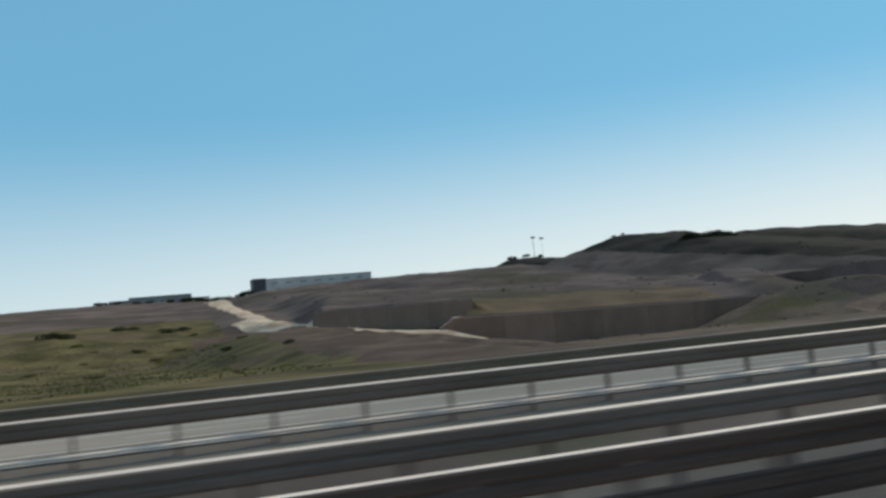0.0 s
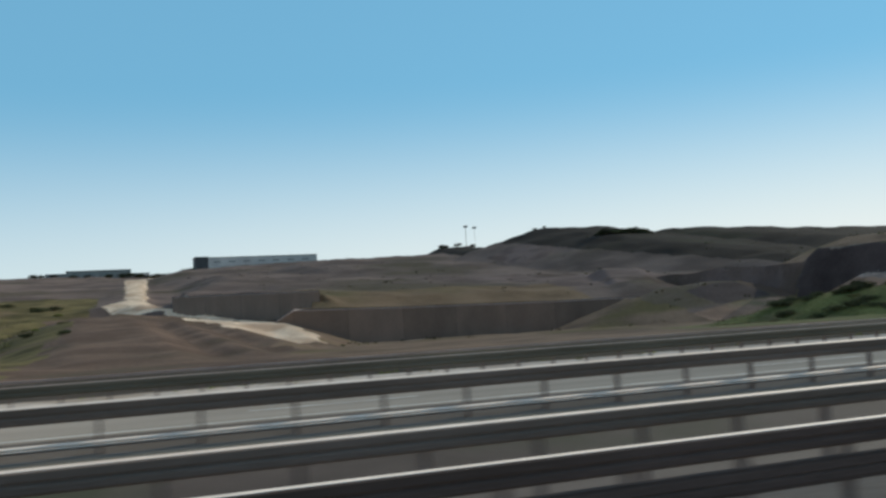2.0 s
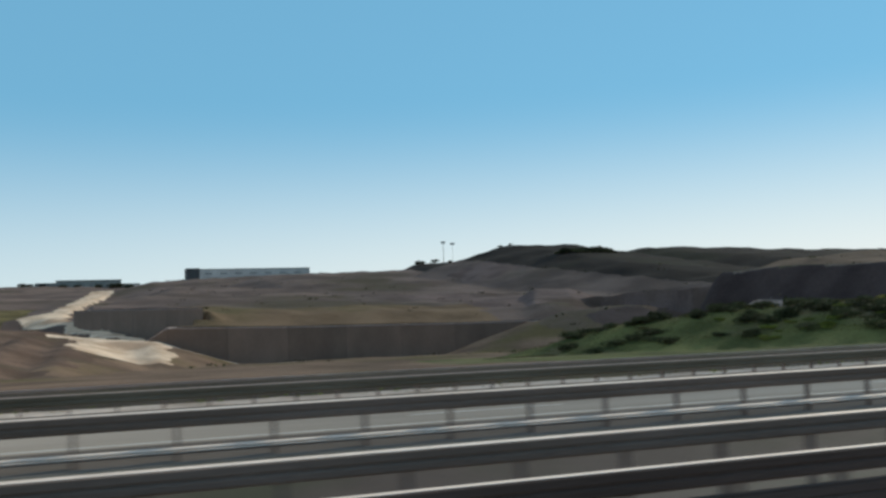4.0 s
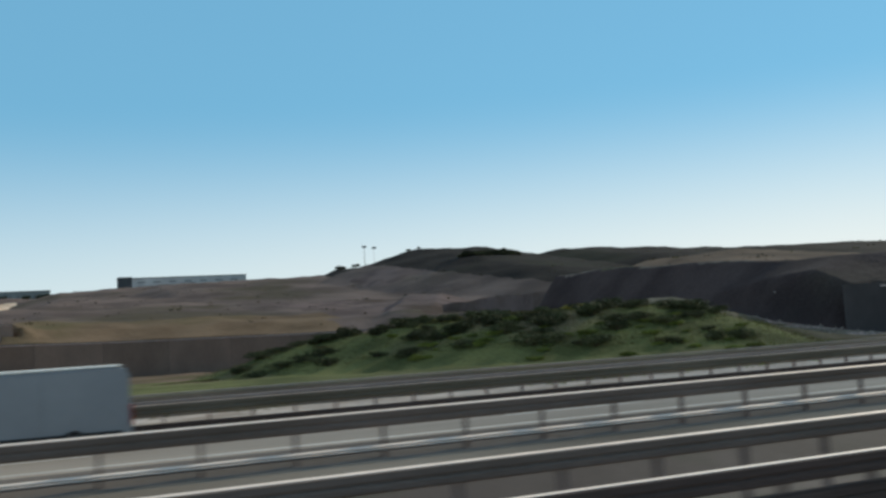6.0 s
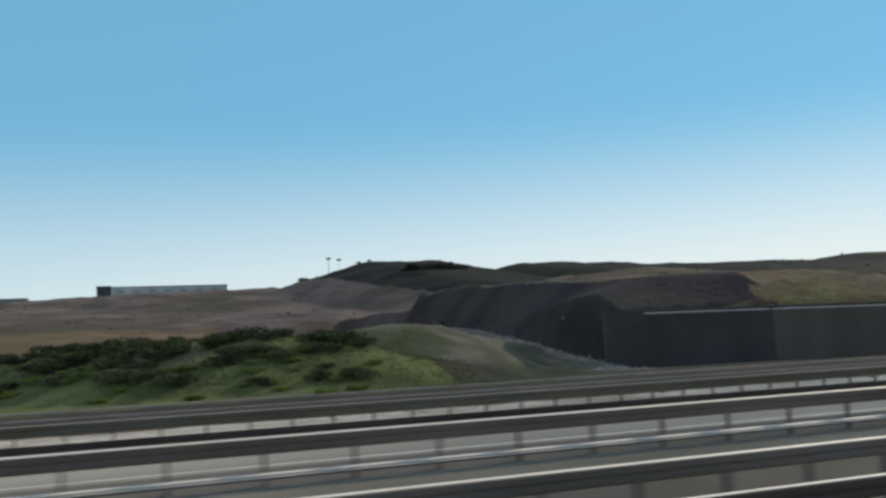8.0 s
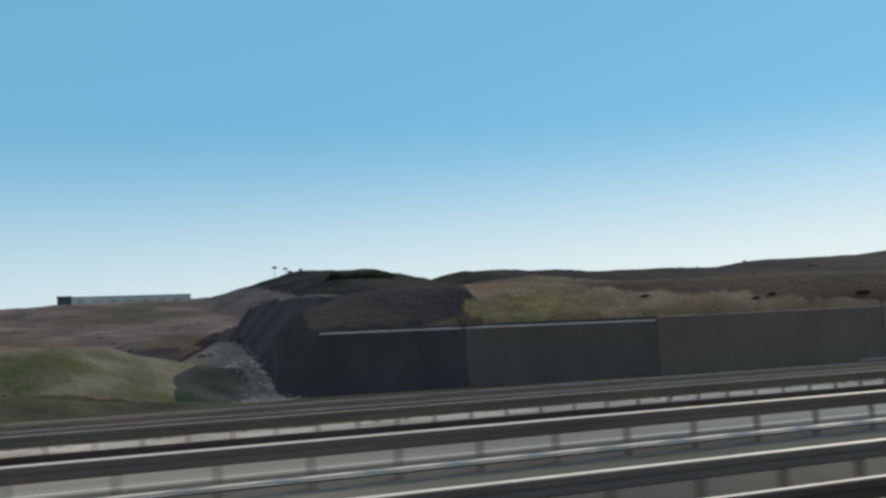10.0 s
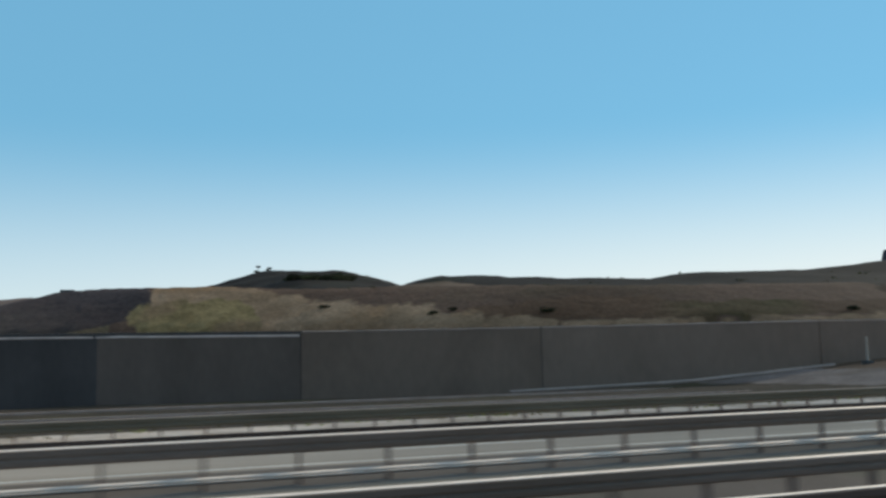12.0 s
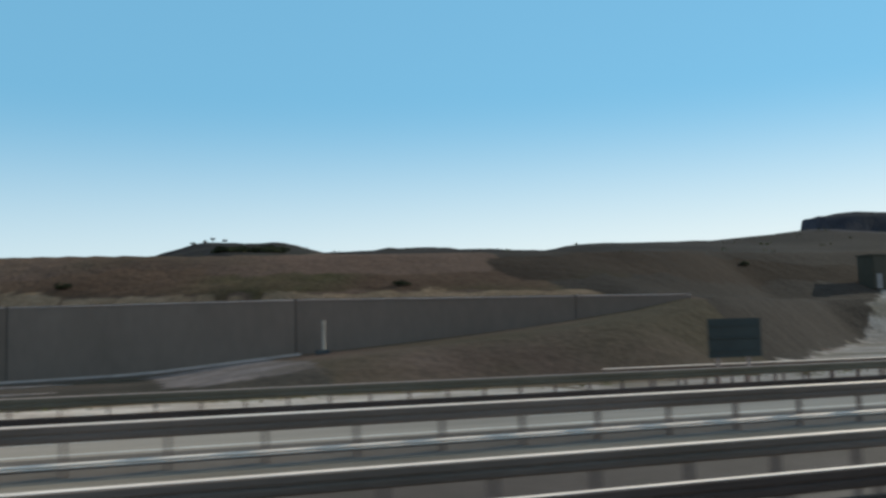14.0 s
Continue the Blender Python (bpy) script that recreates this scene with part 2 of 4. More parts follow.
def land(x, y):
    """Height of the ground beyond the far carriageway."""
    x, y = np.asarray(x, float), np.asarray(y, float)
    plain = np.interp(y, [34, 37, 44, 70, 92, 115, 200, 325], [-0.45, -0.4, -0.45, -0.6, -1.4, -1.8, -3.2, -5.5])
    left = np.interp(y, [34, 37, 44, 70, 110, 200, 300, 395, 425, 487, 553, 700, 950, 1035, 1700, 3500], [-0.45, -0.4, -0.4, -0.8, -1.2, -1.6, -1.2, 0.6, 5.5, 14, 20, 32, 52, 60, 90, 90])
    left = left + smooth(20, -30, x) * np.interp(y, [300, 400, 480, 600], [0, 2.5, 3.5, 1])
    w = smooth(-9, 9, x - 15 - 0.2 * y)
    z = left * (1 - w) + plain * w
    # beyond the far walls
    top1 = np.interp(x, [60, 113, 157, 216, 260], [7.6, 7.5, 6.4, 5.6, 5.2])
    e = smooth(122, 135, x)
    up1 = np.interp(y, [332, 333.5, 420, 500, 640, 950, 1700, 3500], [0.5, 7.0, 10.2, 18, 30, 52, 90, 90]) * (1 - e)
    up1 = top1 + up1 + e * np.interp(y, [324, 333, 345, 380, 420, 500, 640, 950, 1700, 3500], [0, 1.5, 5, 9, 12, 18, 30, 52, 90, 90])
    edge = np.interp(y, [320, 332, 333, 420, 440, 600, 1700], [112, 112, 126.5, 83, 81, 95, 200])
    v = smooth(0, 1, (x - edge - 0.5) / np.interp(y, [324, 420, 470, 600], [2.5, 2.5, 14, 40]))
    z = np.where(y > FAR_WALL_Y + 3.0, left * (1 - v) + up1 * v, z)
    # the bank in front of the near wall, rising to the right
    begin = np.interp(x, [335, 345, 358, 375, 409], [42, 44, 44, 56, 84])
    bank = np.interp(x, [322, 331, 336, 341, 348, 356, 365, 371, 390, 430], [0, 0.3, 1.0, 1.6, 2.2, 3.0, 4.1, 5.2, 5.2, 5.2]) * smooth(0, 9, y - begin)
    rise = np.interp(x, [300, 341, 420], [-1.3, -0.4, 0.3])
    front2 = np.where(x > 300, np.maximum(plain, rise - 0.3) + bank, plain)
    fade = smooth(300, 335, x)
    z = np.where((x > 230) & (y < 320), z * (1 - fade) + front2 * fade, z)
    # beyond the near wall
    wy = np.where(x > 372, begin + 10, wall_y(x))
    fy, fz = wy + 4.2, np.interp(x, W2_X, W2_TOP) - 0.1
    cy, cz = np.interp(x, CUT_X, CUT_Y), np.interp(x, CUT_X, CUT_Z)
    bank2 = fz + (cz - fz) * np.clip((y - fy) / np.maximum(cy - fy, 4), 0, 1) + 0.012 * np.clip(y - cy, 0, 200)
    # the side cutting, which runs away from the motorway
    foot, brow, top = cutting(y)
    low = np.interp(y, [113, 150, 223, 255], [-2.0, 0.5, 6.5, 8.5])
    up = np.clip((x - foot) / (brow - foot), 0, 1)
    steep = smooth(190, 130, y)
    up = up * (1 - steep) + np.interp(up, [0, 0.22, 1], [0, 0.78, 1]) * steep
    face = low + (top - low) * up - 0.06 * np.clip(x - brow, 0, 400)
    face = face - 0.5 * np.clip(y - 258, 0, 60)
    bank2 = np.where(x < brow, np.where(y > 140, face, np.minimum(face, bank2)), np.maximum(bank2, bank2 + (face - bank2) * smooth(0, 30, y - cy)))
    reach = (x > foot) & (y > fy)
    z = np.where(reach & (y < 262), bank2, np.where(reach, np.maximum(z, bank2), z))
    for pts, front, back, flat in RIDGES:
        z = np.maximum(z, ridge_height(x, y, pts, front, back, flat))
    rough = smooth(70, 130, y) * 0.25 + smooth(240, 500, y) * 0.6
    return z + rough * waves(x, y, 9.0) + 0.5 * rough * waves(y, x, 3.7)


def steps(*runs):
    out = []
    for a, b, s in runs:
        out += list(np.arange(a, b, s))
    return np.array(out + [runs[-1][1]])


GX = steps((-3000, -400, 200), (-400, -40, 12), (-40, 255, 2.5), (255, 300, 1.0), (300, 460, 2.5), (460, 596, 8), (596, 618, 2), (618, 800, 8), (800, 1200, 40), (1200, 3400, 200))
GY = steps((33.9, 36, 1.05), (36, 270, 2.0), (270, 300, 3.0), (300, 440, 2.5), (440, 700, 8.0), (700, 1000, 14.0), (1000, 2000, 40), (2000, 3600, 200))
mx, my = np.meshgrid(GX, GY)
mz = land(mx, my)
nx, ny = len(GX), len(GY)
verts = np.stack([mx.ravel(), my.ravel(), mz.ravel()], 1)
k = (np.arange(ny - 1)[:, None] * nx + np.arange(nx - 1)[None]).ravel()
faces = np.stack([k, k + 1, k + nx + 1, k + nx], 1)
px, py = mx.ravel(), my.ravel()
jx = px + 2.5 * waves(px, py, 6.0)
jy = py + 1.5 * waves(py, px, 5.0)
wy = wall_y(px)
foot, brow, _ = cutting(py)
lane = np.interp(py, [316, 365, 425, 487, 600, 1035, 1690], [106, 97, 83, 70, 76, 98, 166])
spur = np.interp(py, [84, 113, 223, 240], [254, 257, 269, 271])
inside = {
    "dry": py < 372,
    "field": (jx < 33 + 0.035 * jy) & (jy < 640) & (jy > 60),
    "green": ((jy > 66) & (jy < 165) & (jx > 138) & (jx < 233) & (jy < 330 - 1.03 * jx + 16)) | ((px > 127) & (px < 142) & (py > 326) & (py < 345)),
    "earth": (jx > 33 + 0.035 * jy) & (jx < np.maximum(52 + 0.17 * jy, 60)) & (jy > 62) & (jy < 352) | (jx > 30) & (jx < 66) & (jy > 340) & (jy < 470),
    "clay": (px > 338) & (px < 396) & (py > 44) & (py < wy + 1) & (py > 42 + 0.84 * (px - 361)),
    "bluff": (jx > 234) & (jx < 268) & (jy > 262) & (jy < 350),
    "terrace": (jx > 126) & (jx < 240) & (py > 322) & (jy < 376),
    "pink": ((jx > 240) & (jx < 320) & (jy > 262) & (jy < 520)) | ((jx > 332) & (jx < 388) & (jy > 600) & (jy < 660)),
    "sand": ((jx > 86) & (jx < 112) & (py > 262) & (py < 321)) | ((px > 76) & (px < 109) & (py > 319) & (py < 325)) | ((np.abs(jx - lane) < 2.6 + 0.007 * jy) & (jy > 312) & (jy < 1690)) | ((np.abs(jx - lane + 5) < 9) & (jy > 446) & (jy < 520)),
    "bank": (px > 282) & (py > wy + np.where(px > 360, 0, 3)) & (py < wy + 40 + 60 * (px > 362)) & (px < 520),
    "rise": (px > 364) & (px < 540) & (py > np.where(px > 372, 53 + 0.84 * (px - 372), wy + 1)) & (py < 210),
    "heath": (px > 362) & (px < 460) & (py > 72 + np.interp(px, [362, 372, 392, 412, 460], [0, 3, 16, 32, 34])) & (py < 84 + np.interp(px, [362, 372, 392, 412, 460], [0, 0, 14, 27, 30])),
    "tan": np.clip(1.4 - np.abs(py - wy - 4.5) / 2.5, 0, 1) * (px > 304) * (px < 366) + ((jx > 288) & (jx < 326) & (py > wy + 2) & (jy < wy + np.interp(px, [283, 300, 326], [26, 18, 6]))),
    "herb": (jx > 224) & (px < 259) & (jy > 82) & (jy < 116),
    "ochre": (px > 232) & (px < spur - 2) & (py > 128) & (py < 262),
    "grey": (np.abs(px - spur + 0.5) < 3.6) & (py > 104) & (py < 232),
    "heap": (px > 212) & (px < 259) & (py > 117) & (py < 150),
    # cut darkens the shaded cutting face; crest lightens its sunlit brow.
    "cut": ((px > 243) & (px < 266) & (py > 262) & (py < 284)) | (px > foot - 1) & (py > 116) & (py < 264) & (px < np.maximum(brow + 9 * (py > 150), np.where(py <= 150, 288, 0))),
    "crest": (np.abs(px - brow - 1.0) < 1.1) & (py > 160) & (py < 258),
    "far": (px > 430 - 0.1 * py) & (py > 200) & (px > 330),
    "slate": (px > 600) & (px < 900) & (py > 266) & (py < 345),
    "moor": (px > 314) * (px < 368) * np.clip((py - wy - 5) / 4, 0, 1) * (py < wy + np.interp(px, [314, 330, 350, 372, 420], [9, 15, 12, 18, 50])),
    "knoll": (jx > 376) & (jx < 512) & (jy > 600) & (py < 730),
    "track": ((py < 67.5) & (py > 43) & (px < 326) & (px > 30 + 0.5 * py - 34)) | ((px > 258) & (px < 338) & (py > 44) & (py < wy)),
    "lime": (jx > 287) & (jx < 296) & (py > wy + 3) & (jy < wy + 14),
    "apron": (px > 331.5) & (px < 338) & (py > 48) & (py < 76),
    "kerbside": (py < 43) & (px < 350),
    "pale": (((py < 43) & (px >= 350)) | ((px > 112) & (px < 160) & (py > 311) & (py < 321))) + (px > 357) * (px < 480) * (py > 41) * np.clip(0.5 + (43.5 + 0.84 * (px - 360) - py) / 4, 0, 1),
}
SOILS = {  # two tones, size of the patches, and a third tone in spots
    "dry": ((0.135, 0.096, 0.072), (0.239, 0.166, 0.121), 0.05, (0.130, 0.107, 0.055)),
    "field": ((0.082, 0.070, 0.034), (0.185, 0.150, 0.072), 0.06, (0.150, 0.108, 0.070)),
    "green": ((0.092, 0.102, 0.042), (0.180, 0.188, 0.076), 0.12, (0.190, 0.160, 0.100)),
    "earth": ((0.113, 0.077, 0.060), (0.180, 0.125, 0.098), 0.07, (0.104, 0.082, 0.058)),
    "clay": ((0.104, 0.070, 0.056), (0.156, 0.108, 0.086), 0.07, (0.084, 0.065, 0.042)),
    "pink": ((0.130, 0.096, 0.090), (0.205, 0.152, 0.142), 0.05, (0.099, 0.071, 0.058)),
    "sand": ((0.56, 0.42, 0.31), (0.80, 0.65, 0.51), 0.12, (0.47, 0.34, 0.25)),
    "bank": ((0.104, 0.067, 0.050), (0.160, 0.103, 0.078), 0.045, (0.088, 0.078, 0.046)),
    "moor": ((0.092, 0.056, 0.038), (0.136, 0.085, 0.058), 0.06, (0.058, 0.062, 0.024)),
    "knoll": ((0.170, 0.142, 0.118), (0.270, 0.230, 0.192), 0.03, (0.117, 0.108, 0.077)),
    "terrace": ((0.150, 0.104, 0.068), (0.222, 0.156, 0.104), 0.05, (0.135, 0.110, 0.060)),
    "bluff": ((0.125, 0.095, 0.085), (0.195, 0.148, 0.132), 0.05, (0.120, 0.098, 0.068)),
    # rise and heath: shade put into the tones, as this bank tilts sunward
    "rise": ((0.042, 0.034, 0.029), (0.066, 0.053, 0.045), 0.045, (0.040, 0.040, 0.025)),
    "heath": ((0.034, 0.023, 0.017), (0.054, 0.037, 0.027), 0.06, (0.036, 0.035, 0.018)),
    "tan": ((0.250, 0.168, 0.108), (0.375, 0.258, 0.172), 0.15, (0.290, 0.180, 0.106)),
    "herb": ((0.046, 0.047, 0.032), (0.082, 0.080, 0.052), 0.15, (0.070, 0.060, 0.048)),
    "ochre": ((0.238, 0.157, 0.119), (0.378, 0.252, 0.189), 0.08, (0.182, 0.161, 0.098)),
    "grey": ((0.271, 0.216, 0.196), (0.494, 0.391, 0.356), 0.15, (0.204, 0.168, 0.131)),
    "heap": ((0.118, 0.105, 0.078), (0.200, 0.178, 0.136), 0.15, (0.092, 0.096, 0.046)),
    # Shade of the cutting face is put into the near-black tones of cut.
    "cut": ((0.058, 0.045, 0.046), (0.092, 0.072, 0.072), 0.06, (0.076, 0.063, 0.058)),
    # Light on the brow, drawn as a pale strip.
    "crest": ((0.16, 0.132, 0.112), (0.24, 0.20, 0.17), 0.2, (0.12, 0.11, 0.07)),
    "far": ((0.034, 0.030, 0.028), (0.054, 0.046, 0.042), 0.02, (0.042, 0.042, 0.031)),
    "slate": ((0.046, 0.047, 0.062), (0.070, 0.071, 0.090), 0.05, (0.060, 0.059, 0.066)),
    "track": ((0.050, 0.042, 0.033), (0.081, 0.066, 0.055), 0.12, (0.073, 0.063, 0.038)),
    "lime": ((0.210, 0.155, 0.078), (0.310, 0.232, 0.118), 0.3, (0.250, 0.170, 0.100)),
    "apron": ((0.17, 0.140, 0.132), (0.23, 0.19, 0.18), 0.3, (0.14, 0.112, 0.098)),
    "kerbside": ((0.44, 0.37, 0.32), (0.62, 0.54, 0.48), 0.3, (0.36, 0.30, 0.25)),
    "pale": ((0.328, 0.275, 0.238), (0.481, 0.413, 0.367), 0.3, (0.250, 0.206, 0.162)),
}


def soil_material():
    """The hills' own colour, with each soil laid over it where its attribute is high; noise frays the borders."""
    m = bpy.data.materials.new("hills_and_soils")
    m.use_nodes = True
    nt, b = m.node_tree, m.node_tree.nodes["Principled BSDF"]
    n, link = nt.nodes.new, nt.links.new
    geo = n("ShaderNodeNewGeometry")

    def noise_at(scale, detail=6.0):
        t = n("ShaderNodeTexNoise")
        t.inputs["Scale"].default_value, t.inputs["Detail"].default_value = scale, detail
        link(geo.outputs["Position"], t.inputs["Vector"])
        return t.outputs["Fac"]

    def between(value, a, c):
        r = n("ShaderNodeMapRange")
        r.interpolation_type = "SMOOTHSTEP"
        r.inputs["From Min"].default_value, r.inputs["From Max"].default_value = a, c
        link(value, r.inputs["Value"])
        return r.outputs[0]

    def mix(fac, c1, c2, blend="MIX"):
        x = n("ShaderNodeMix")
        x.data_type, x.blend_type = "RGBA", blend
        for value, slot in ((fac, 0), (c1, 6), (c2, 7)):
            if isinstance(value, tuple):
                x.inputs[slot].default_value = (*value, 1)
            elif isinstance(value, float):
                x.inputs[slot].default_value = value
            else:
                link(value, x.inputs[slot])
        return x.outputs[2]

    def tones(low, high, scale, spot):
        return mix(between(noise_at(scale * 0.4), 0.52, 0.66), mix(between(noise_at(scale), 0.35, 0.65), low, high), spot)

    col = tones((0.114, 0.087, 0.079), (0.196, 0.149, 0.134), 0.02, (0.102, 0.084, 0.062))
    fray = noise_at(0.35, 8.0)
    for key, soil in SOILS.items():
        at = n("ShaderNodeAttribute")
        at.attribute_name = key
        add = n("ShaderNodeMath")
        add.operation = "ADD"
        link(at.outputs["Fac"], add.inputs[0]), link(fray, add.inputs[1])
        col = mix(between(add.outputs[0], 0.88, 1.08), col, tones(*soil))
    grain, clod = noise_at(2.2, 8.0), noise_at(0.5, 6.0)
    col = mix(0.4, col, mix(between(grain, 0.3, 0.7), (0.45, 0.45, 0.45), (1.15, 1.15, 1.15)), "MULTIPLY")
    link(col, b.inputs["Base Color"])
    b.inputs["Roughness"].default_value = 1.0
    b.inputs["Specular IOR Level"].default_value, b.inputs["Diffuse Roughness"].default_value = 0.05, 1.0
    for height, dist in ((clod, 0.5), (grain, 0.15)):
        bp = n("ShaderNodeBump")
        bp.inputs["Strength"].default_value, bp.inputs["Distance"].default_value = 0.6, dist
        link(height, bp.inputs["Height"])
        if dist < 0.5:
            link(last.outputs[0], bp.inputs["Normal"])
        last = bp
    link(last.outputs[0], b.inputs["Normal"])
    return m


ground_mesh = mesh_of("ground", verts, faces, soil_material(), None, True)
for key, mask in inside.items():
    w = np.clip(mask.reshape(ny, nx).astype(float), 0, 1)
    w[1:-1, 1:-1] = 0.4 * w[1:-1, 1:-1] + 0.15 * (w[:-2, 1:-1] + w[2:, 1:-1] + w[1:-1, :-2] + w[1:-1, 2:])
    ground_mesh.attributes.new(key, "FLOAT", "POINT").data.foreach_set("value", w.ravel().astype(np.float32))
ground = new("ground", ground_mesh)
tagged(ground, "rolling dry hills, grass and bare earth beside the motorway", "ground", kind="structure")


def strip(name, y0, y1, z0, z1, mat, label, x0=-300, x1=700):
    """A long flat band of ground or road along the motorway."""
    xs = np.arange(x0, x1 + 1, 20.0)
    v = [(x, y, z) for x in xs for y, z in ((y0, z0), (y1, z1))]
    f = [(2 * i, 2 * i + 2, 2 * i + 3, 2 * i + 1) for i in range(len(xs) - 1)]
    return tagged(new(name, mesh_of(name, v, f, mat)), label, name.split("_")[0], kind="structure")


strip("road_oncoming", 22.2, 33.95, -0.08, -0.45, ASPHALT, "sun-bleached asphalt carriageway for oncoming traffic")
strip("ground_shoulder", 20.3, 22.2, -0.30, -0.08, VERGE, "pale gravel shoulder beside the oncoming lanes")
strip("ground_margin", 17.6, 20.3, -0.36, -0.30, MARGIN, "brown gravel margin below the guard rail")
strip("ground_ditch_side", 15.4, 17.6, -0.95, -0.36, GRAVEL, "dark soil side of the median ditch")
strip("ground_ditch", 14.4, 15.4, -0.95, -0.95, GRAVEL, "dark soil bottom of the median ditch")
strip("ground_ditch_side", 12.7, 14.4, -0.42, -0.95, GRAVEL, "dark soil side of the median ditch")
strip("ground_verge_soil", 11.4, 12.7, -0.367, -0.42, GRAVEL, "dark soil verge beside the median ditch")
strip("ground_verge", 5.3, 11.4, -0.12, -0.367, VERGE, "pale compacted gravel under the near guard rails")
strip("road_near", -9.0, 5.3, -0.05, -0.12, ASPHALT, "sun-bleached asphalt carriageway under the camera")
strip("ground_behind", -3000, -9.0, -0.05, -0.05, DRY, "dry ground on the near side of the motorway", -3000, 3400)


def line_mesh(name, y0, y1, lift, runs, label, z_of, mat):
    """Painted lines or kerbs along the motorway, from a list of stretches."""
    v, f = [], []
    for a, b in runs:
        n = len(v)
        v += [(a, y0, z_of(y0) + lift), (b, y0, z_of(y0) + lift), (b, y1, z_of(y1) + lift), (a, y1, z_of(y1) + lift)]
        v += [(x, y, z - lift - 0.05) for x, y, z in v[n:n + 4]]
        f += [(n, n + 1, n + 2, n + 3), (n, n + 4, n + 5, n + 1), (n + 2, n + 6, n + 7, n + 3)]
    return tagged(new(name, mesh_of(name, v, f, mat)), label, "road marking" if mat is PAINT else "kerb", kind="structure")


def road_z(y):
    return float(np.interp(y, [22.2, 33.95], [-0.08, -0.45]))


line_mesh("trim_edge_line", 22.9, 23.08, 0.006, [(-300, 700)], "solid white edge line on asphalt", road_z, PAINT)
line_mesh("trim_edge_line", 31.0, 31.18, 0.006, [(-300, 700)], "solid white edge line on asphalt", road_z, PAINT)
line_mesh("trim_lane_line", 26.9, 27.05, 0.006, [(x, x + 5) for x in range(-102, 500, 17)], "dashed white lane line on asphalt", road_z, PAINT)
line_mesh("trim_kerb", 57.2, 57.6, 0.10, [(-200, 340)], "low pale concrete kerb of the service road", lambda y: float(np.interp(y, [44, 70], [-0.45, -0.6])), KERB)
line_mesh("trim_kerb", 68.0, 68.4, 0.12, [(-200, 330)], "low pale concrete kerb of the service road", lambda y: float(np.interp(y, [44, 70], [-0.45, -0.6])), KERB)


# ---- guard rails ----
def c_line(x):
    return np.interp(x, [-40, 3, 25, 40, 110, 180, 480], [8.4, 8.8, 9.5, 10.6, 11.1, 11.5, 11.7])


def d_line(x):
    return np.interp(x, [-40, 3, 25, 42, 110, 180, 480], [5.8, 6.1, 6.8, 7.7, 8.2, 8.7, 8.9])


def b_line(x):
    return 20.5 + 0 * x


def f_line(x):
    return 33.7 + 0 * x


def ribbon(line, profile, x0, x1, step=4.0):
    xs = np.arange(x0, x1 + 0.1, step)
    v = [(x, line(x) + dy, z) for x in xs for dy, z in profile]
    n = len(profile)
    f = [(i * n + j, (i + 1) * n + j, (i + 1) * n + (j + 1) % n, i * n + (j + 1) % n) for i in range(len(xs) - 1) for j in range(n)]
    return v, f


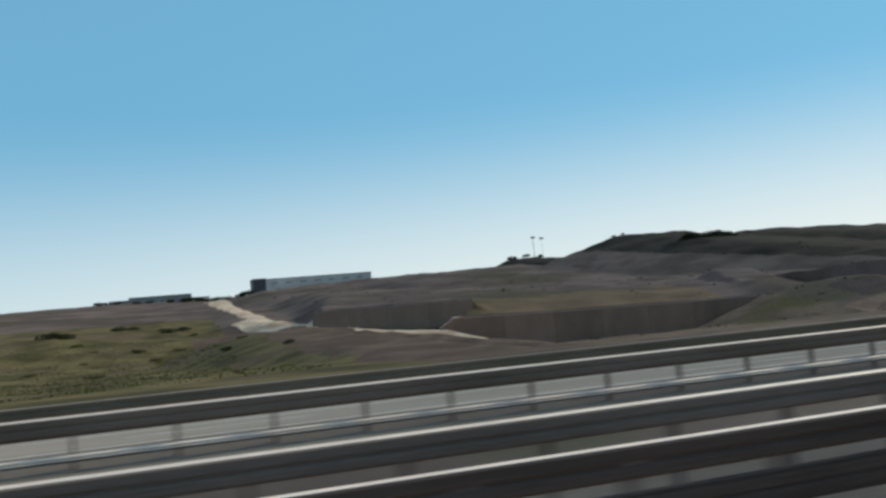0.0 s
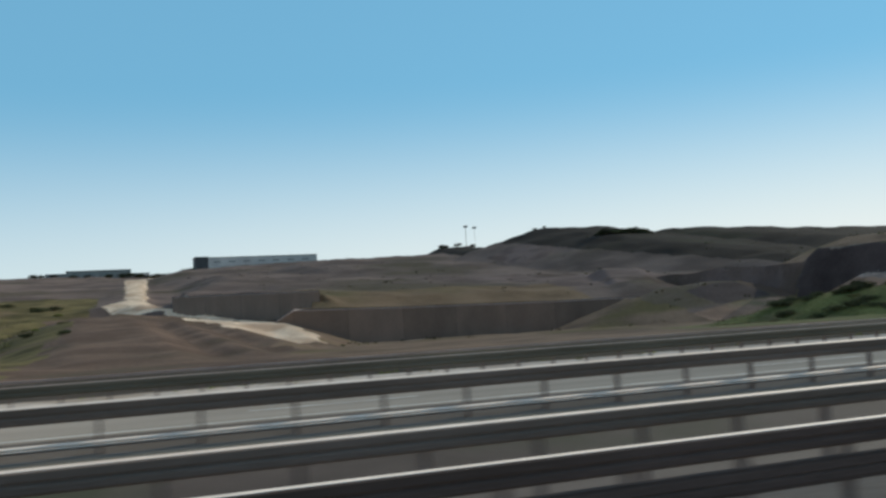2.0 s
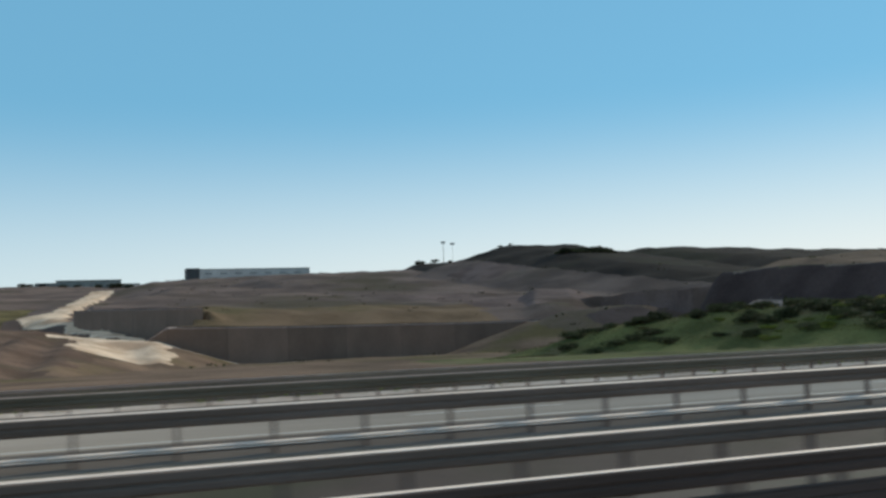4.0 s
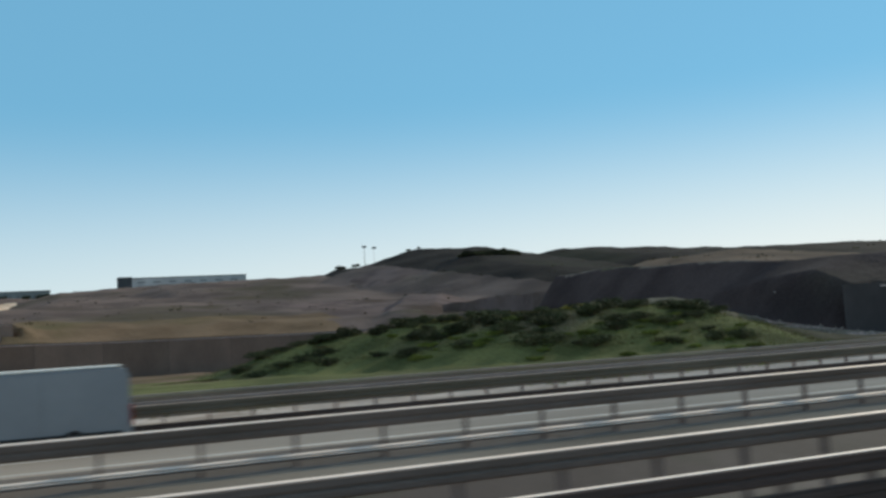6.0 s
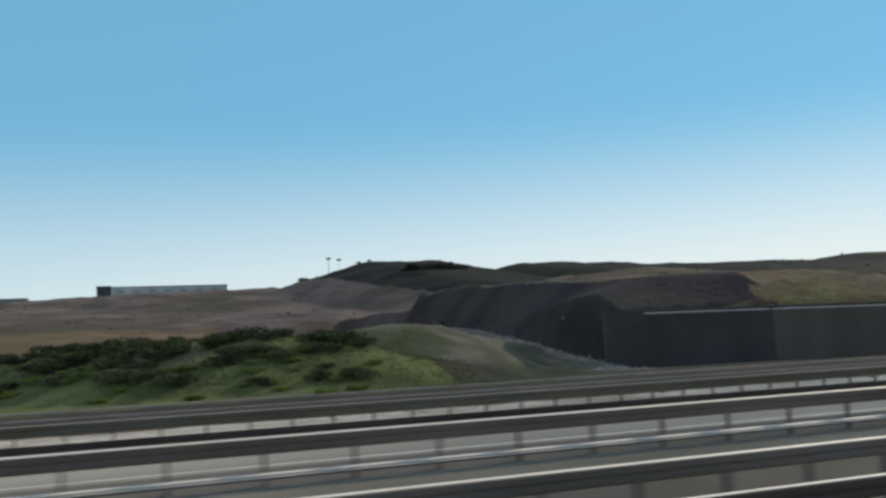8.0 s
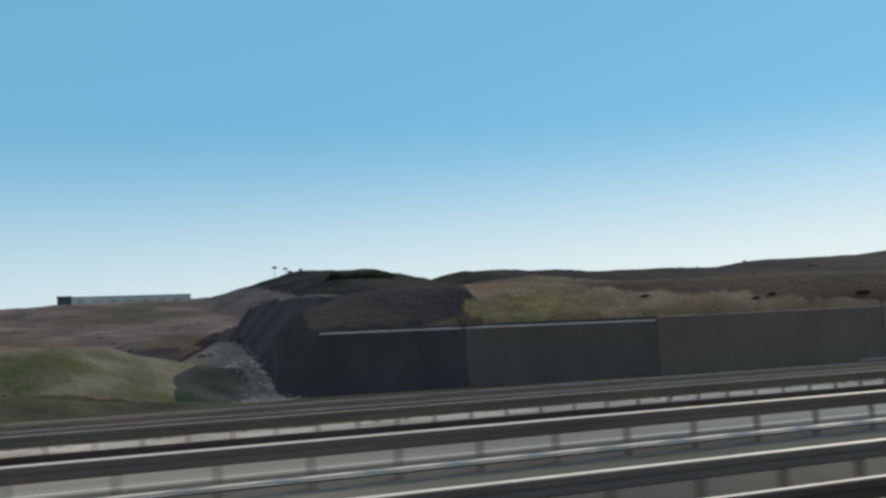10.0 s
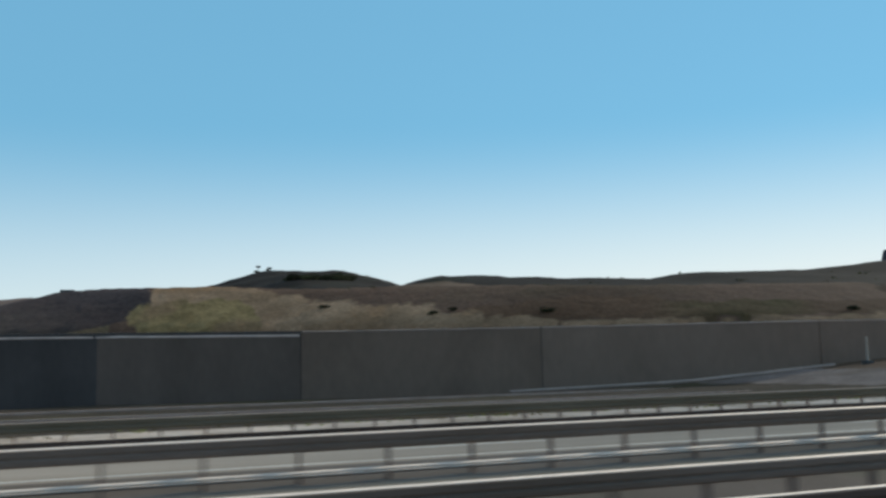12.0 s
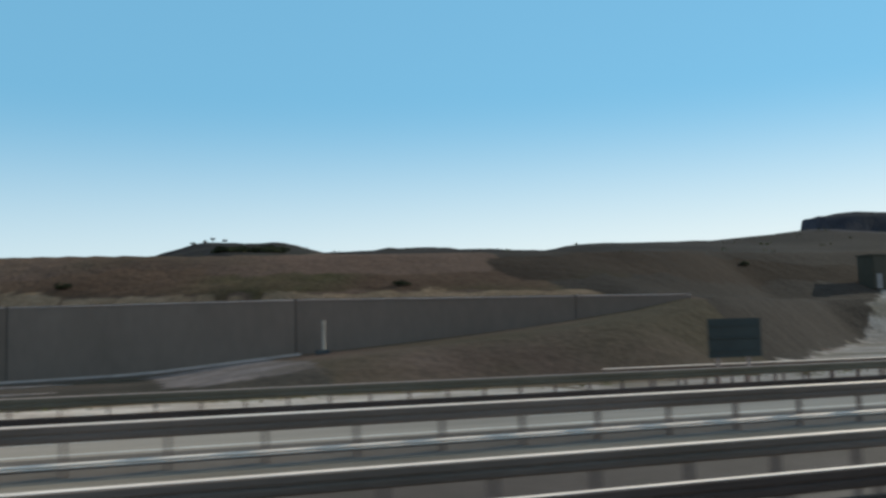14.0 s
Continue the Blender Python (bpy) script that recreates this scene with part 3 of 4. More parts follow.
def guard_rail(name, label, line, base, top, spacing, near, h=0.31, low=None, x0=-60.0, x1=470.0, edge=LITEDGE, steel=STEEL, foot=None, curl=0.024):
    """W-beam on posts. base: foot of the posts; h: height of the beam; low: height range of a lower rail; near: stretch whose posts are single parts."""
    rail = tagged(new(name), label, "guard rail", "guard rails along the motorway")
    shape = [(0, 0.0), (-0.03, 0.04), (-0.07, 0.14), (-0.07, 0.37), (-0.035, 0.46), (-0.035, 0.54), (-0.07, 0.63), (-0.07, 0.93), (-0.05, 0.98), (0, 1.0)]
    prof = [(dy, top - h + dz * h) for dy, dz in shape] + [(dy + 0.014, top - h + dz * h) for dy, dz in reversed(shape)]
    child("beam", mesh_of("beam", *ribbon(line, prof, x0, x1), steel), rail)
    # Added lip: the sun's gleam along the beam, as a pale strip.
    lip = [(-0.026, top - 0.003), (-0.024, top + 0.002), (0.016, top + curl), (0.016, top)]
    tagged(child("top_rail", mesh_of("top_rail", *ribbon(line, lip, x0, x1), edge), rail), "near-white top edge toned as sunlit" if edge is LITEDGE else "dull pale top edge")
    if low:
        a, b = low
        bars = [(a, b)] if foot else [(b - 0.045, b), (a, a + 0.05)]
        for c, d in bars:
            k = d - c
            prof = [(-0.03, c), (-0.07, c + 0.2 * k), (-0.07, c + 0.45 * k), (-0.04, c + 0.52 * k), (-0.07, c + 0.6 * k), (-0.06, c + 0.88 * k), (-0.02, d), (0.0, d), (0.0, c)]
            # The upper bar and its lip take the same painted gleam.
            lower = child("lower_rail", mesh_of("lower_rail", *ribbon(line, prof, x0, x1), foot or (edge if d == b else steel)), rail)
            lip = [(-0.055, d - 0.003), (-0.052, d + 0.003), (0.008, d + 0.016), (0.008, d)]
            tagged(child("lower_edge", mesh_of("lower_edge", *ribbon(line, lip, x0, x1), foot or edge), lower), "" if foot else "near-white top edge toned as sunlit")
    height = top - base + 0.25
    bm = box_bm((0.07, 0.12, height), (0, 0.08, base - 0.25 + height / 2), 0.008)
    box_bm((0.11, 0.10, 0.2), (0, 0.02, top - h / 2), 0.0, bm)
    post = bpy.data.meshes.new("post")
    bm.to_mesh(post)
    bm.free()
    post.materials.append(POST)
    rest = []
    for x in np.arange(x0 + 1, x1, spacing):
        if near[0] <= x <= near[1]:
            child("post", post, rail, (x, line(x), 0))
        else:
            rest.append((x, line(x)))
    if rest:
        bv = [v.co.copy() for v in post.vertices]
        v = [(c.x + x, c.y + y, c.z) for x, y in rest for c in bv]
        f = [[i + q * len(bv) for i in p.vertices] for q in range(len(rest)) for p in post.polygons]
        tagged(child("more_posts", mesh_of("more_posts", v, f, POST), rail), kind="stuff")
    return rail


guard_rail("guard_rail", "weathered steel guard rail along the far verge", f_line, -0.45, 0.60, 1.5, (-20, 420), 0.34, (-0.44, -0.05), edge=KERB, steel=OLIVE, foot=DARKSTEEL)
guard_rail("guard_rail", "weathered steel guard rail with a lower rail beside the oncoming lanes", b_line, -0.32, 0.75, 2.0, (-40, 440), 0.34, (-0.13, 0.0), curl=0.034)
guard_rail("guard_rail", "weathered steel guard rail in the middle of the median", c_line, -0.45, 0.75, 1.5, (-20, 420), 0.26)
guard_rail("guard_rail", "weathered steel guard rail with a lower rail beside the near lanes", d_line, -0.30, 0.75, 1.3, (-10, 370), 0.24, (0.16, 0.41), steel=DARKSTEEL, foot=DARKSTEEL, curl=0.014)
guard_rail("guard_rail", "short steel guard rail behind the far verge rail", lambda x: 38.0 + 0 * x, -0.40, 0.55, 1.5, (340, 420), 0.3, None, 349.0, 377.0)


# ---- retaining walls ----
def wall_mesh(name, pts, thick, mat, slope=0.0):
    """A wall along points of x, y, foot and top, with a back and a top face."""
    v, f = [], []
    for x, y, a, b in pts:
        v += [(x, y, a - 1.0), (x, y, b - slope), (x, y + thick, b), (x, y + thick, a - 1.0)]
    for i in range(len(pts) - 1):
        p, q = 4 * i, 4 * i + 4
        f += [(p, q, q + 1, p + 1), (p + 1, q + 1, q + 2, p + 2), (p + 2, q + 2, q + 3, p + 3)]
    n = 4 * (len(pts) - 1)
    f += [(0, 1, 2, 3), (n + 3, n + 2, n + 1, n)]
    return mesh_of(name, v, f, mat)


def panelled_wall(name, label, joints, plan, thick, cap=0.18, panels=lambda x: MIDWALL):
    """A retaining wall cast in bays: recessed backing, one panel a bay and a coping over each."""
    ends = np.array(joints, float)
    whole = [(x, plan(x)[0] + 0.12, *plan(x)[1:]) for x in np.linspace(ends[0], ends[-1], 4 * len(ends))]
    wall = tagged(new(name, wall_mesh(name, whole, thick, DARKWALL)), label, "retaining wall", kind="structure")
    for a, b in zip(ends, ends[1:]):
        pts, deep = [(x, *plan(x)) for x in np.linspace(a + 0.05, b - 0.05, 5)], cap if a < 300 else 0.12
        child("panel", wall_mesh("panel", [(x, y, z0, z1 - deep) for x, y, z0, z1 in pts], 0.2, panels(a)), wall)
        top = [(x, *plan(x)) for x in np.linspace(max(a + 0.12, 264.3) if a < 262 and b > 262 else a + 0.12, b - 0.12, 5)]
        child("coping", wall_mesh("coping", [(x, y - 0.08, z1 - deep + 1.0, z1 + 0.03) for x, y, z0, z1 in top], thick + 0.3, COPING, 0.8 * deep), wall)
    return wall


# Panel tones step up to the right, standing in for thinning shade.
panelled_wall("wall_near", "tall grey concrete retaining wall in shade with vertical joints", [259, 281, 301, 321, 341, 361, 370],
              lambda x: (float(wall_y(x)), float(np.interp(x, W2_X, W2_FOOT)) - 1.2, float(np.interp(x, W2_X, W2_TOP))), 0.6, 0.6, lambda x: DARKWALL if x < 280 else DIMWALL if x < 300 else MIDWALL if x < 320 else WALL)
panelled_wall("wall_far", "long grey concrete retaining wall below the brown hill", [104, 113, 132, 152, 172, 192, 212, 232, 250],
              lambda x: (FAR_WALL_Y, -8.0, float(np.interp(x, [104, 113, 157, 216], [2.5, 7.7, 6.6, 5.8]))), 1.0, 0.5)
panelled_wall("wall_upper", "dark retaining wall beside the climbing dirt road", [82, 93, 104, 115, 125.4],
              lambda x: (float(np.interp(x, [82, 125.4], [420, 333])), 6.0, float(np.interp(x, [82, 125.4], [17.6, 14.3]))), 2.0, 0.4)


# ---- far buildings on the ridge ----
RENDER = material("pale_render", (0.588, 0.580, 0.571), (0.770, 0.759, 0.734), 0.05, 0.9, 0.1, 30)
ROOF = material("grey_roof", (0.20, 0.20, 0.21), (0.30, 0.30, 0.31), 0.05, 0.8, 0.2, 30)
DARK = material("dark_cladding", (0.05, 0.055, 0.06), (0.08, 0.085, 0.09), 0.1, 0.7, 0.1, 20)
PANE = material("window_glass", (0.20, 0.21, 0.22), (0.28, 0.29, 0.30), 0.5, 0.15, 0.0)
WHITE = material("white_paint", (0.70, 0.70, 0.70), (0.80, 0.80, 0.80), 0.6, 0.4, 0.05, 20)


def hall(name, label, blocks, y, windows):
    """A long building of joined blocks: x from, x to, foot, top, depth, wall material."""
    thing = tagged(new(name), label, "building")
    for x0, x1, z0, z1, deep, mat in blocks:
        part("wall", box_bm((x1 - x0, deep, z1 - z0), ((x0 + x1) / 2, y + deep / 2, (z0 + z1) / 2), 0.2), mat, thing)
        part("roof", box_bm((x1 - x0 + 1.6, deep + 1.6, 0.9), ((x0 + x1) / 2, y + deep / 2, z1 + 0.45), 0.2), ROOF, thing)
    for x, z, w, h in windows:
        part("window", box_bm((w, 0.4, h), (x, y - 0.1, z), 0.05), PANE, thing)
    return thing


OLDWALL = material("dull_green_render", (0.26, 0.285, 0.275), (0.36, 0.39, 0.375), 0.05, 0.9, 0.1, 30)
hall("school_building", "long low pale building with stepped flat roofs on the ridge",
     [(-12, 20, 90, 110, 30, OLDWALL), (20, 122, 90, 114, 40, OLDWALL), (122, 152, 88, 107, 30, RENDER)], 1690.0,
     [(x, 105, 5, 4) for x in range(26, 118, 12)] + [(x, 101, 4, 3) for x in (-4, 6, 130, 142)])
hall("warehouse", "long pale warehouse with a dark end block on the ridge",
     [(229, 251, 100, 131, 40, DARK), (251, 444, 100, 129.5, 50, RENDER)], 1690.0,
     [(x, 122, 12, 2) for x in range(266, 436, 26)])


# ---- floodlight masts on the hill ----
def mast(x, y, z, h, radius):
    thing = tagged(new("floodlight_mast"), "tall slim floodlight mast with a lamp head on the hill", "light mast", "masts on the hill")
    bm = bmesh.new()
    bmesh.ops.create_cone(bm, cap_ends=True, segments=10, radius1=radius * 1.3, radius2=radius * 0.8, depth=h + 4, matrix=Matrix.Translation((0, 0, h / 2 - 2)))
    part("pole", bm, STEEL, thing)
    part("head_frame", box_bm((4.6, 0.8, 1.2), (0, 0, h), 0.1), DARK, thing)
    for dx in (-1.7, 0, 1.7):
        part("lamp", box_bm((1.2, 1.0, 1.3), (dx, -0.4, h + 0.9), 0.2), DARK, thing)
    thing.location = (x, y, z)


mast(434.6, 948.0, 74.0, 24.0, 0.26)
mast(446.6, 952.0, 74.0, 23.0, 0.12)

# ---- vegetation ----
LEAF = material("dark_scrub_leaves", (0.045, 0.052, 0.026), (0.115, 0.125, 0.058), 0.9, 0.75, 0.0, 5, tint=0.35)
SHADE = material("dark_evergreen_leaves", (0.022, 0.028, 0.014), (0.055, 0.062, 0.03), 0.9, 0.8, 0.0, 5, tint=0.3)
FRESH = material("fresh_green_leaves", (0.12, 0.15, 0.03), (0.24, 0.27, 0.06), 0.9, 0.75, 0.0, 5, tint=0.3)
STRAW = material("straw_grass", (0.11, 0.105, 0.045), (0.19, 0.17, 0.08), 0.6, 0.9, 0.0, 5)
SCRUB = material("dry_scrub", (0.06, 0.055, 0.03), (0.10, 0.09, 0.05), 0.6, 0.9, 0.0, 5)
BARK = material("bark", (0.06, 0.045, 0.03), (0.12, 0.09, 0.06), 3.0, 0.95, 0.4, 8)
for leafy in (LEAF, SHADE, FRESH, STRAW, SCRUB):
    leafy.node_tree.nodes["Principled BSDF"].inputs["Specular IOR Level"].default_value = 0.1
YELLOW = material("yellow_flowers", (0.30, 0.26, 0.03), (0.45, 0.38, 0.05), 0.9, 0.8, 0.0, 5)


def leaf_cloud(r, blobs, count, size, squash=0.75):
    """Many small tilted leaves round a few uneven lobes; returns points and quads."""
    v, f = [], []
    for _ in range(count):
        cx, cy, cz, cr = blobs[r.integers(len(blobs))]
        d = r.normal(size=3)
        d /= np.linalg.norm(d)
        p = np.array([cx, cy, cz]) + d * cr * r.uniform(0.55, 1.05) * (1, 1, squash)
        if p[2] < 0.02:
            p[2] = r.uniform(0.02, 0.2)
        a = r.normal(size=3)
        a /= np.linalg.norm(a)
        b = np.cross(a, r.normal(size=3))
        b /= np.linalg.norm(b)
        s = size * r.uniform(0.6, 1.4)
        n = len(v)
        v += [p - a * s, p - b * s * 0.5, p + a * s, p + b * s * 0.5]
        f.append((n, n + 1, n + 2, n + 3))
    return v, f


def bush_parts(seed, width, height, leaves, size, mat):
    r = np.random.default_rng(seed)
    blobs = [(r.uniform(-0.32, 0.32) * width, r.uniform(-0.3, 0.3) * width, r.uniform(0.25, 0.62) * height, r.uniform(0.2, 0.36) * width) for _ in range(6)]
    crown = mesh_of("crown", *leaf_cloud(r, blobs, leaves, size, height / width), mat)
    bm = bmesh.new()
    for k in range(5):
        a = k * 1.26 + r.uniform(0, 0.5)
        tip = Vector((math.cos(a) * width * 0.28, math.sin(a) * width * 0.28, height * 0.6))
        m = Matrix.Translation(tip / 2) @ tip.to_track_quat("Z", "Y").to_matrix().to_4x4()
        bmesh.ops.create_cone(bm, segments=5, radius1=0.05 * height, radius2=0.012 * height, depth=tip.length, matrix=m)
    stems = bpy.data.meshes.new("stems")
    bm.to_mesh(stems)
    bm.free()
    stems.materials.append(BARK)
    return crown, stems


def bush(kind, x, y, scale, turn, label, group):
    crown, stems = kind
    thing = tagged(new("bush"), label, "bush", group)
    child("crown", crown, thing)
    child("stem", stems, thing)
    thing.location = (x, y, float(land(x, y)) - 0.12 * scale)
    thing.rotation_euler = (0, 0, turn)
    thing.scale = (scale, scale, scale * (0.62 + 0.3 * ((turn * 7) % 1)))
    return thing



DARK_BUSH = [bush_parts(s, 2.8, 1.4, 1100, 0.10, LEAF) for s in (1, 2, 3)]
FRESH_BUSH = [bush_parts(s, 2.6, 0.9, 1000, 0.09, FRESH) for s in (4, 5)]
SHADE_BUSH = [bush_parts(s, 2.6, 1.7, 700, 0.13, SHADE) for s in (11, 12, 13)]
STRAW_BUSH = [bush_parts(s, 2.6, 0.8, 900, 0.09, STRAW) for s in (6, 7)]
FLOWER_BUSH = [bush_parts(9, 2.4, 1.0, 420, 0.13, YELLOW)]
r = np.random.default_rng(21)
MOUND = [(160, 153), (175, 140), (188, 125), (199, 112), (209, 104), (219, 100), (228, 101)]


def on_mound(u, down):
    """A place on the mound: u along its crest, down the slope towards the road."""
    x = np.interp(u, np.linspace(0, 1, len(MOUND)), [p[0] for p in MOUND])
    y = np.interp(u, np.linspace(0, 1, len(MOUND)), [p[1] for p in MOUND])
    lean = np.interp(u, [0, 0.6, 1], [0.6, 0.45, 0.0])
    return float(x - down * lean), float(y - down * (1 - 0.4 * lean))


for _ in range(112):  # dark scrub over the mound beside the service road, thickest along its crest
    x, y = on_mound(0.08 + 0.72 * r.random() ** 0.9, 17 * r.random() ** 1.5 - 1.0)
    if r.random() < 0.8:
        bush(DARK_BUSH[r.integers(3)], x, y, r.uniform(0.8, 1.8), r.uniform(0, 6.3), "dense dark green scrub bush on the grassy mound", "bushes on the mound")
    else:
        bush(STRAW_BUSH[r.integers(2)], x, y, r.uniform(0.6, 1.2), r.uniform(0, 6.3), "low straw-coloured bush on the grassy mound", "bushes on the mound")
for _ in range(46):
    x, y = on_mound(r.uniform(0.25, 0.82), r.uniform(5, 20))
    bush(FRESH_BUSH[r.integers(2)], x, y, r.uniform(0.5, 1.2), r.uniform(0, 6.3), "bright green low bush on the grassy mound", "bushes on the mound")
for u in (0.34, 0.37, 0.55, 0.57, 0.74):
    bush(FLOWER_BUSH[0], *on_mound(u, -1.2), 1.1, u * 9, "low bush with yellow flowers on the mound", "bushes on the mound")
for x, y, k in ((-31, 484, 4.6), (-24, 487, 3.6), (7, 424, 2.4), (31, 300, 1.5), (42, 250, 1.3), (26, 520, 3.0), (32, 524, 2.6), (0, 560, 3.6), (8, 563, 2.8)):
    bush(DARK_BUSH[int(x) % 3], x, y, k, x * 1.7, "dark round bush in rough green grass", "bushes on the grassy slope")
for k in range(24):  # clumps of tall dry grass and low growth over the field
    y = r.uniform(180, 540)
    x = r.uniform(-30, 33 + 0.035 * y)
    kind = STRAW_BUSH[k % 2] if k % 3 else FRESH_BUSH[k % 2]
    bush(kind, x, y, r.uniform(1.0, 2.4), r.uniform(0, 6.3), "clump of tall straw-coloured grass on the slope" if k % 3 else "low green bush in rough grass", "bushes on the grassy slope")
for x, y, k in ((325, 88.5, 0.6), (351, 73.8, 0.55), (315, 96, 0.5), (317, 95.5, 0.4), (411.5, 108.5, 0.6), (305.5, 106, 0.5)):
    bush(SHADE_BUSH[int(x) % 3], x, y, k, x * 1.3, "lone dark bush on the brown slope", "bushes on the brown slope")
for i in range(26):  # thicket on the crown of the hill
    x = 398 + 45 * r.random()
    bush((SHADE_BUSH if i % 2 else DARK_BUSH)[i % 3], x, 614 - 20 * r.random(), r.uniform(2.8, 4.4), r.uniform(0, 6.3), "dark thicket bush on the hilltop", "bushes on the hilltop")
for x, y, k in ((392, 696, 1.8), (401, 695, 1.4), (408, 948, 4.0), (412, 949, 3.0), (425, 948, 3.5), (441, 946, 3.0), (404, 946, 2.5), (494, 699, 1.6), (500, 720, 2.4)):
    bush(SHADE_BUSH[int(x) % 3], x, y, k, x * 1.1, "dark bush on the skyline of the hill", "bushes on the hilltop")


for x, k in ((-30, 8), (-18, 6), (2, 5), (30, 6), (52, 5), (88, 6), (108, 7), (122, 9), (136, 8), (150, 9), (164, 7), (178, 5), (198, 6), (208, 8), (219, 8)):
    bush(SHADE_BUSH[x % 3], x, 1655 + 25 * (x < 100), k, x * 1.3, "dark tree clump beside the far buildings", "trees by the buildings")


def scatter(name, label, spots, mats, leaves, size, spread, seed, tall=0.5):
    """Low growth that nobody could count, as one object."""
    rr = np.random.default_rng(seed)
    v, f, idx = [], [], []
    for x, y in spots:
        z, k, c = float(land(x, y)), rr.uniform(0.5, 1.5), rr.integers(len(mats))
        for _ in range(leaves):
            px, py, pz = x + rr.normal(0, spread * k), y + rr.normal(0, spread * k), z + abs(rr.normal(0, tall * k))
            a, lean, s = rr.uniform(0, 6.3), rr.uniform(-0.3, 0.3), size * k * rr.uniform(0.6, 1.4)
            dx, dy, n = math.cos(a) * s, math.sin(a) * s, len(v)
            v += [(px - dx, py - dy, pz - 0.3 * s), (px + dx, py + dy, pz - 0.3 * s), (px + dx * 0.4 + lean * s, py + dy * 0.4, pz + s), (px - dx * 0.5 + lean * s, py - dy * 0.5, pz + 0.8 * s)]
            f.append((n, n + 1, n + 2, n + 3))
            idx.append(c)
    return tagged(new(name, mesh_of(name, v, f, mats, idx)), label, name.replace("_", " "), kind="stuff")


spots = np.array([on_mound(r.random(), r.uniform(-2, 16)) for _ in range(3600)])
scatter("rough_grass", "tufts of green and straw-coloured grass on the mound", spots, [FRESH, STRAW, STRAW, STRAW], 7, 0.06, 0.5, 1, 0.05)
scatter("rough_grass", "tufts of green and straw-coloured grass on the slope", np.stack([r.uniform(-60, 30, 2200), r.uniform(130, 470, 2200)], 1), [FRESH, STRAW, STRAW, SCRUB], 7, 0.14, 1.1, 2, 0.08)
scatter("verge_grass", "thin dry grass along the verge", np.stack([r.uniform(-40, 430, 500), r.uniform(41.5, 44, 500)], 1), [STRAW, STRAW, FRESH], 5, 0.05, 0.35, 3, 0.03)
hx, hy = r.uniform(110, 720, 600), 150 + 800 * r.random(600) ** 1.3
away = ~((hx < 215) & (hy < 245)) & ~((hx < 310) & (hy < 165))
scatter("hillside_scrub", "low dry scrub scattered over the hills", np.stack([hx[away], hy[away]], 1), [SCRUB, STRAW, SCRUB], 7, 0.3, 1.0, 4, 0.2)

STONE = material("grey_rubble", (0.27, 0.23, 0.205), (0.42, 0.365, 0.325), 0.7, 0.95, 0.4, 8)


def rubble(name, label, count, seed):
    """Loose stones heaped on the spur beside the wall, as one object."""
    rr = np.random.default_rng(seed)
    v, f = [], []
    for _ in range(count):
        y = 106 + 118 * rr.random() ** 1.3
        x = np.interp(y, [84, 113, 223], [254, 257, 269]) + rr.normal(-0.6, 1.7)
        s = 0.09 + 0.3 * rr.random() ** 4
        c = np.array([x, y, float(land(x, y)) + 0.25 * s])
        n = len(v)
        v += [tuple(c + np.array(d) * s * rr.uniform(0.7, 1.3, 3)) for d in ((1, 0, 0), (0, 1, 0), (-1, 0, 0), (0, -1, 0), (0, 0, 0.8), (0, 0, -0.8))]
        f += [(n + a, n + b, n + 4) for a, b in ((0, 1), (1, 2), (2, 3), (3, 0))] + [(n + b, n + a, n + 5) for a, b in ((0, 1), (1, 2), (2, 3), (3, 0))]
    return tagged(new(name, mesh_of(name, v, f, STONE)), label, "rubble", kind="stuff")


rubble("rubble", "grey broken stones heaped on the spur beside the wall", 1500, 8)

# ---- small things beyond the verge ----
POSTWHITE = material("white_marker_paint", (0.26, 0.235, 0.21), (0.36, 0.33, 0.30), 2.0, 0.6, 0.1, 10)
marker = tagged(new("marker_post"), "pale marker post with a dark stone foot by the wall", "marker post")
bm = bmesh.new()
bmesh.ops.create_cone(bm, cap_ends=True, segments=10, radius1=0.11, radius2=0.09, depth=2.3, matrix=Matrix.Translation((0, 0, 1.1)))
part("pole", bm, POSTWHITE, marker)
part("foot", box_bm((0.95, 0.6, 0.35), (-0.1, -0.1, 0.1), 0.08), DARK, marker)
marker.location = (342.0, 63.2, float(land(342.0, 63.2)))

SIGNBACK = material("sign_back", (0.014, 0.021, 0.021), (0.022, 0.031, 0.031), 0.6, 0.6, 0.05, 10)
sign = tagged(new("road_sign"), "large dark road sign seen from behind on two legs", "road sign")
part("panel", box_bm((2.75, 0.06, 1.68), (0, 0, 1.83), 0.02), SIGNBACK, sign)
for dz in (-0.55, 0.0, 0.55):
    part("rail", box_bm((2.6, 0.05, 0.08), (0, -0.055, 1.83 + dz), 0.01), SIGNBACK, sign)
for dx in (-0.85, 0.75):
    part("leg", box_bm((0.12, 0.12, 3.1), (dx, 0.12, 1.0), 0.015), KERB, sign)
sign.location = (353.65, 34.6, 0.0)

CABIN = material("dull_olive_cladding", (0.050, 0.046, 0.032), (0.072, 0.066, 0.048), 0.3, 0.8, 0.1, 20)
cabin = tagged(new("site_cabin"), "dark site cabin on the bank with a pale lean-to", "cabin")
part("body", box_bm((2.5, 3.0, 4.6), (0, 0, 2.3), 0.08), CABIN, cabin)
part("roof", box_bm((2.8, 3.3, 0.2), (0, 0, 4.7), 0.04), CABIN, cabin)
part("door", box_bm((1.0, 0.08, 2.1), (-0.3, -1.52, 1.05), 0.02), ROOF, cabin)
part("lean_to", box_bm((4.0, 3.0, 1.4), (3.3, 0, 0.9), 0.05), WHITE, cabin)
cabin.location = (429.5, 104.0, float(land(429.5, 104.0)) - 0.4)

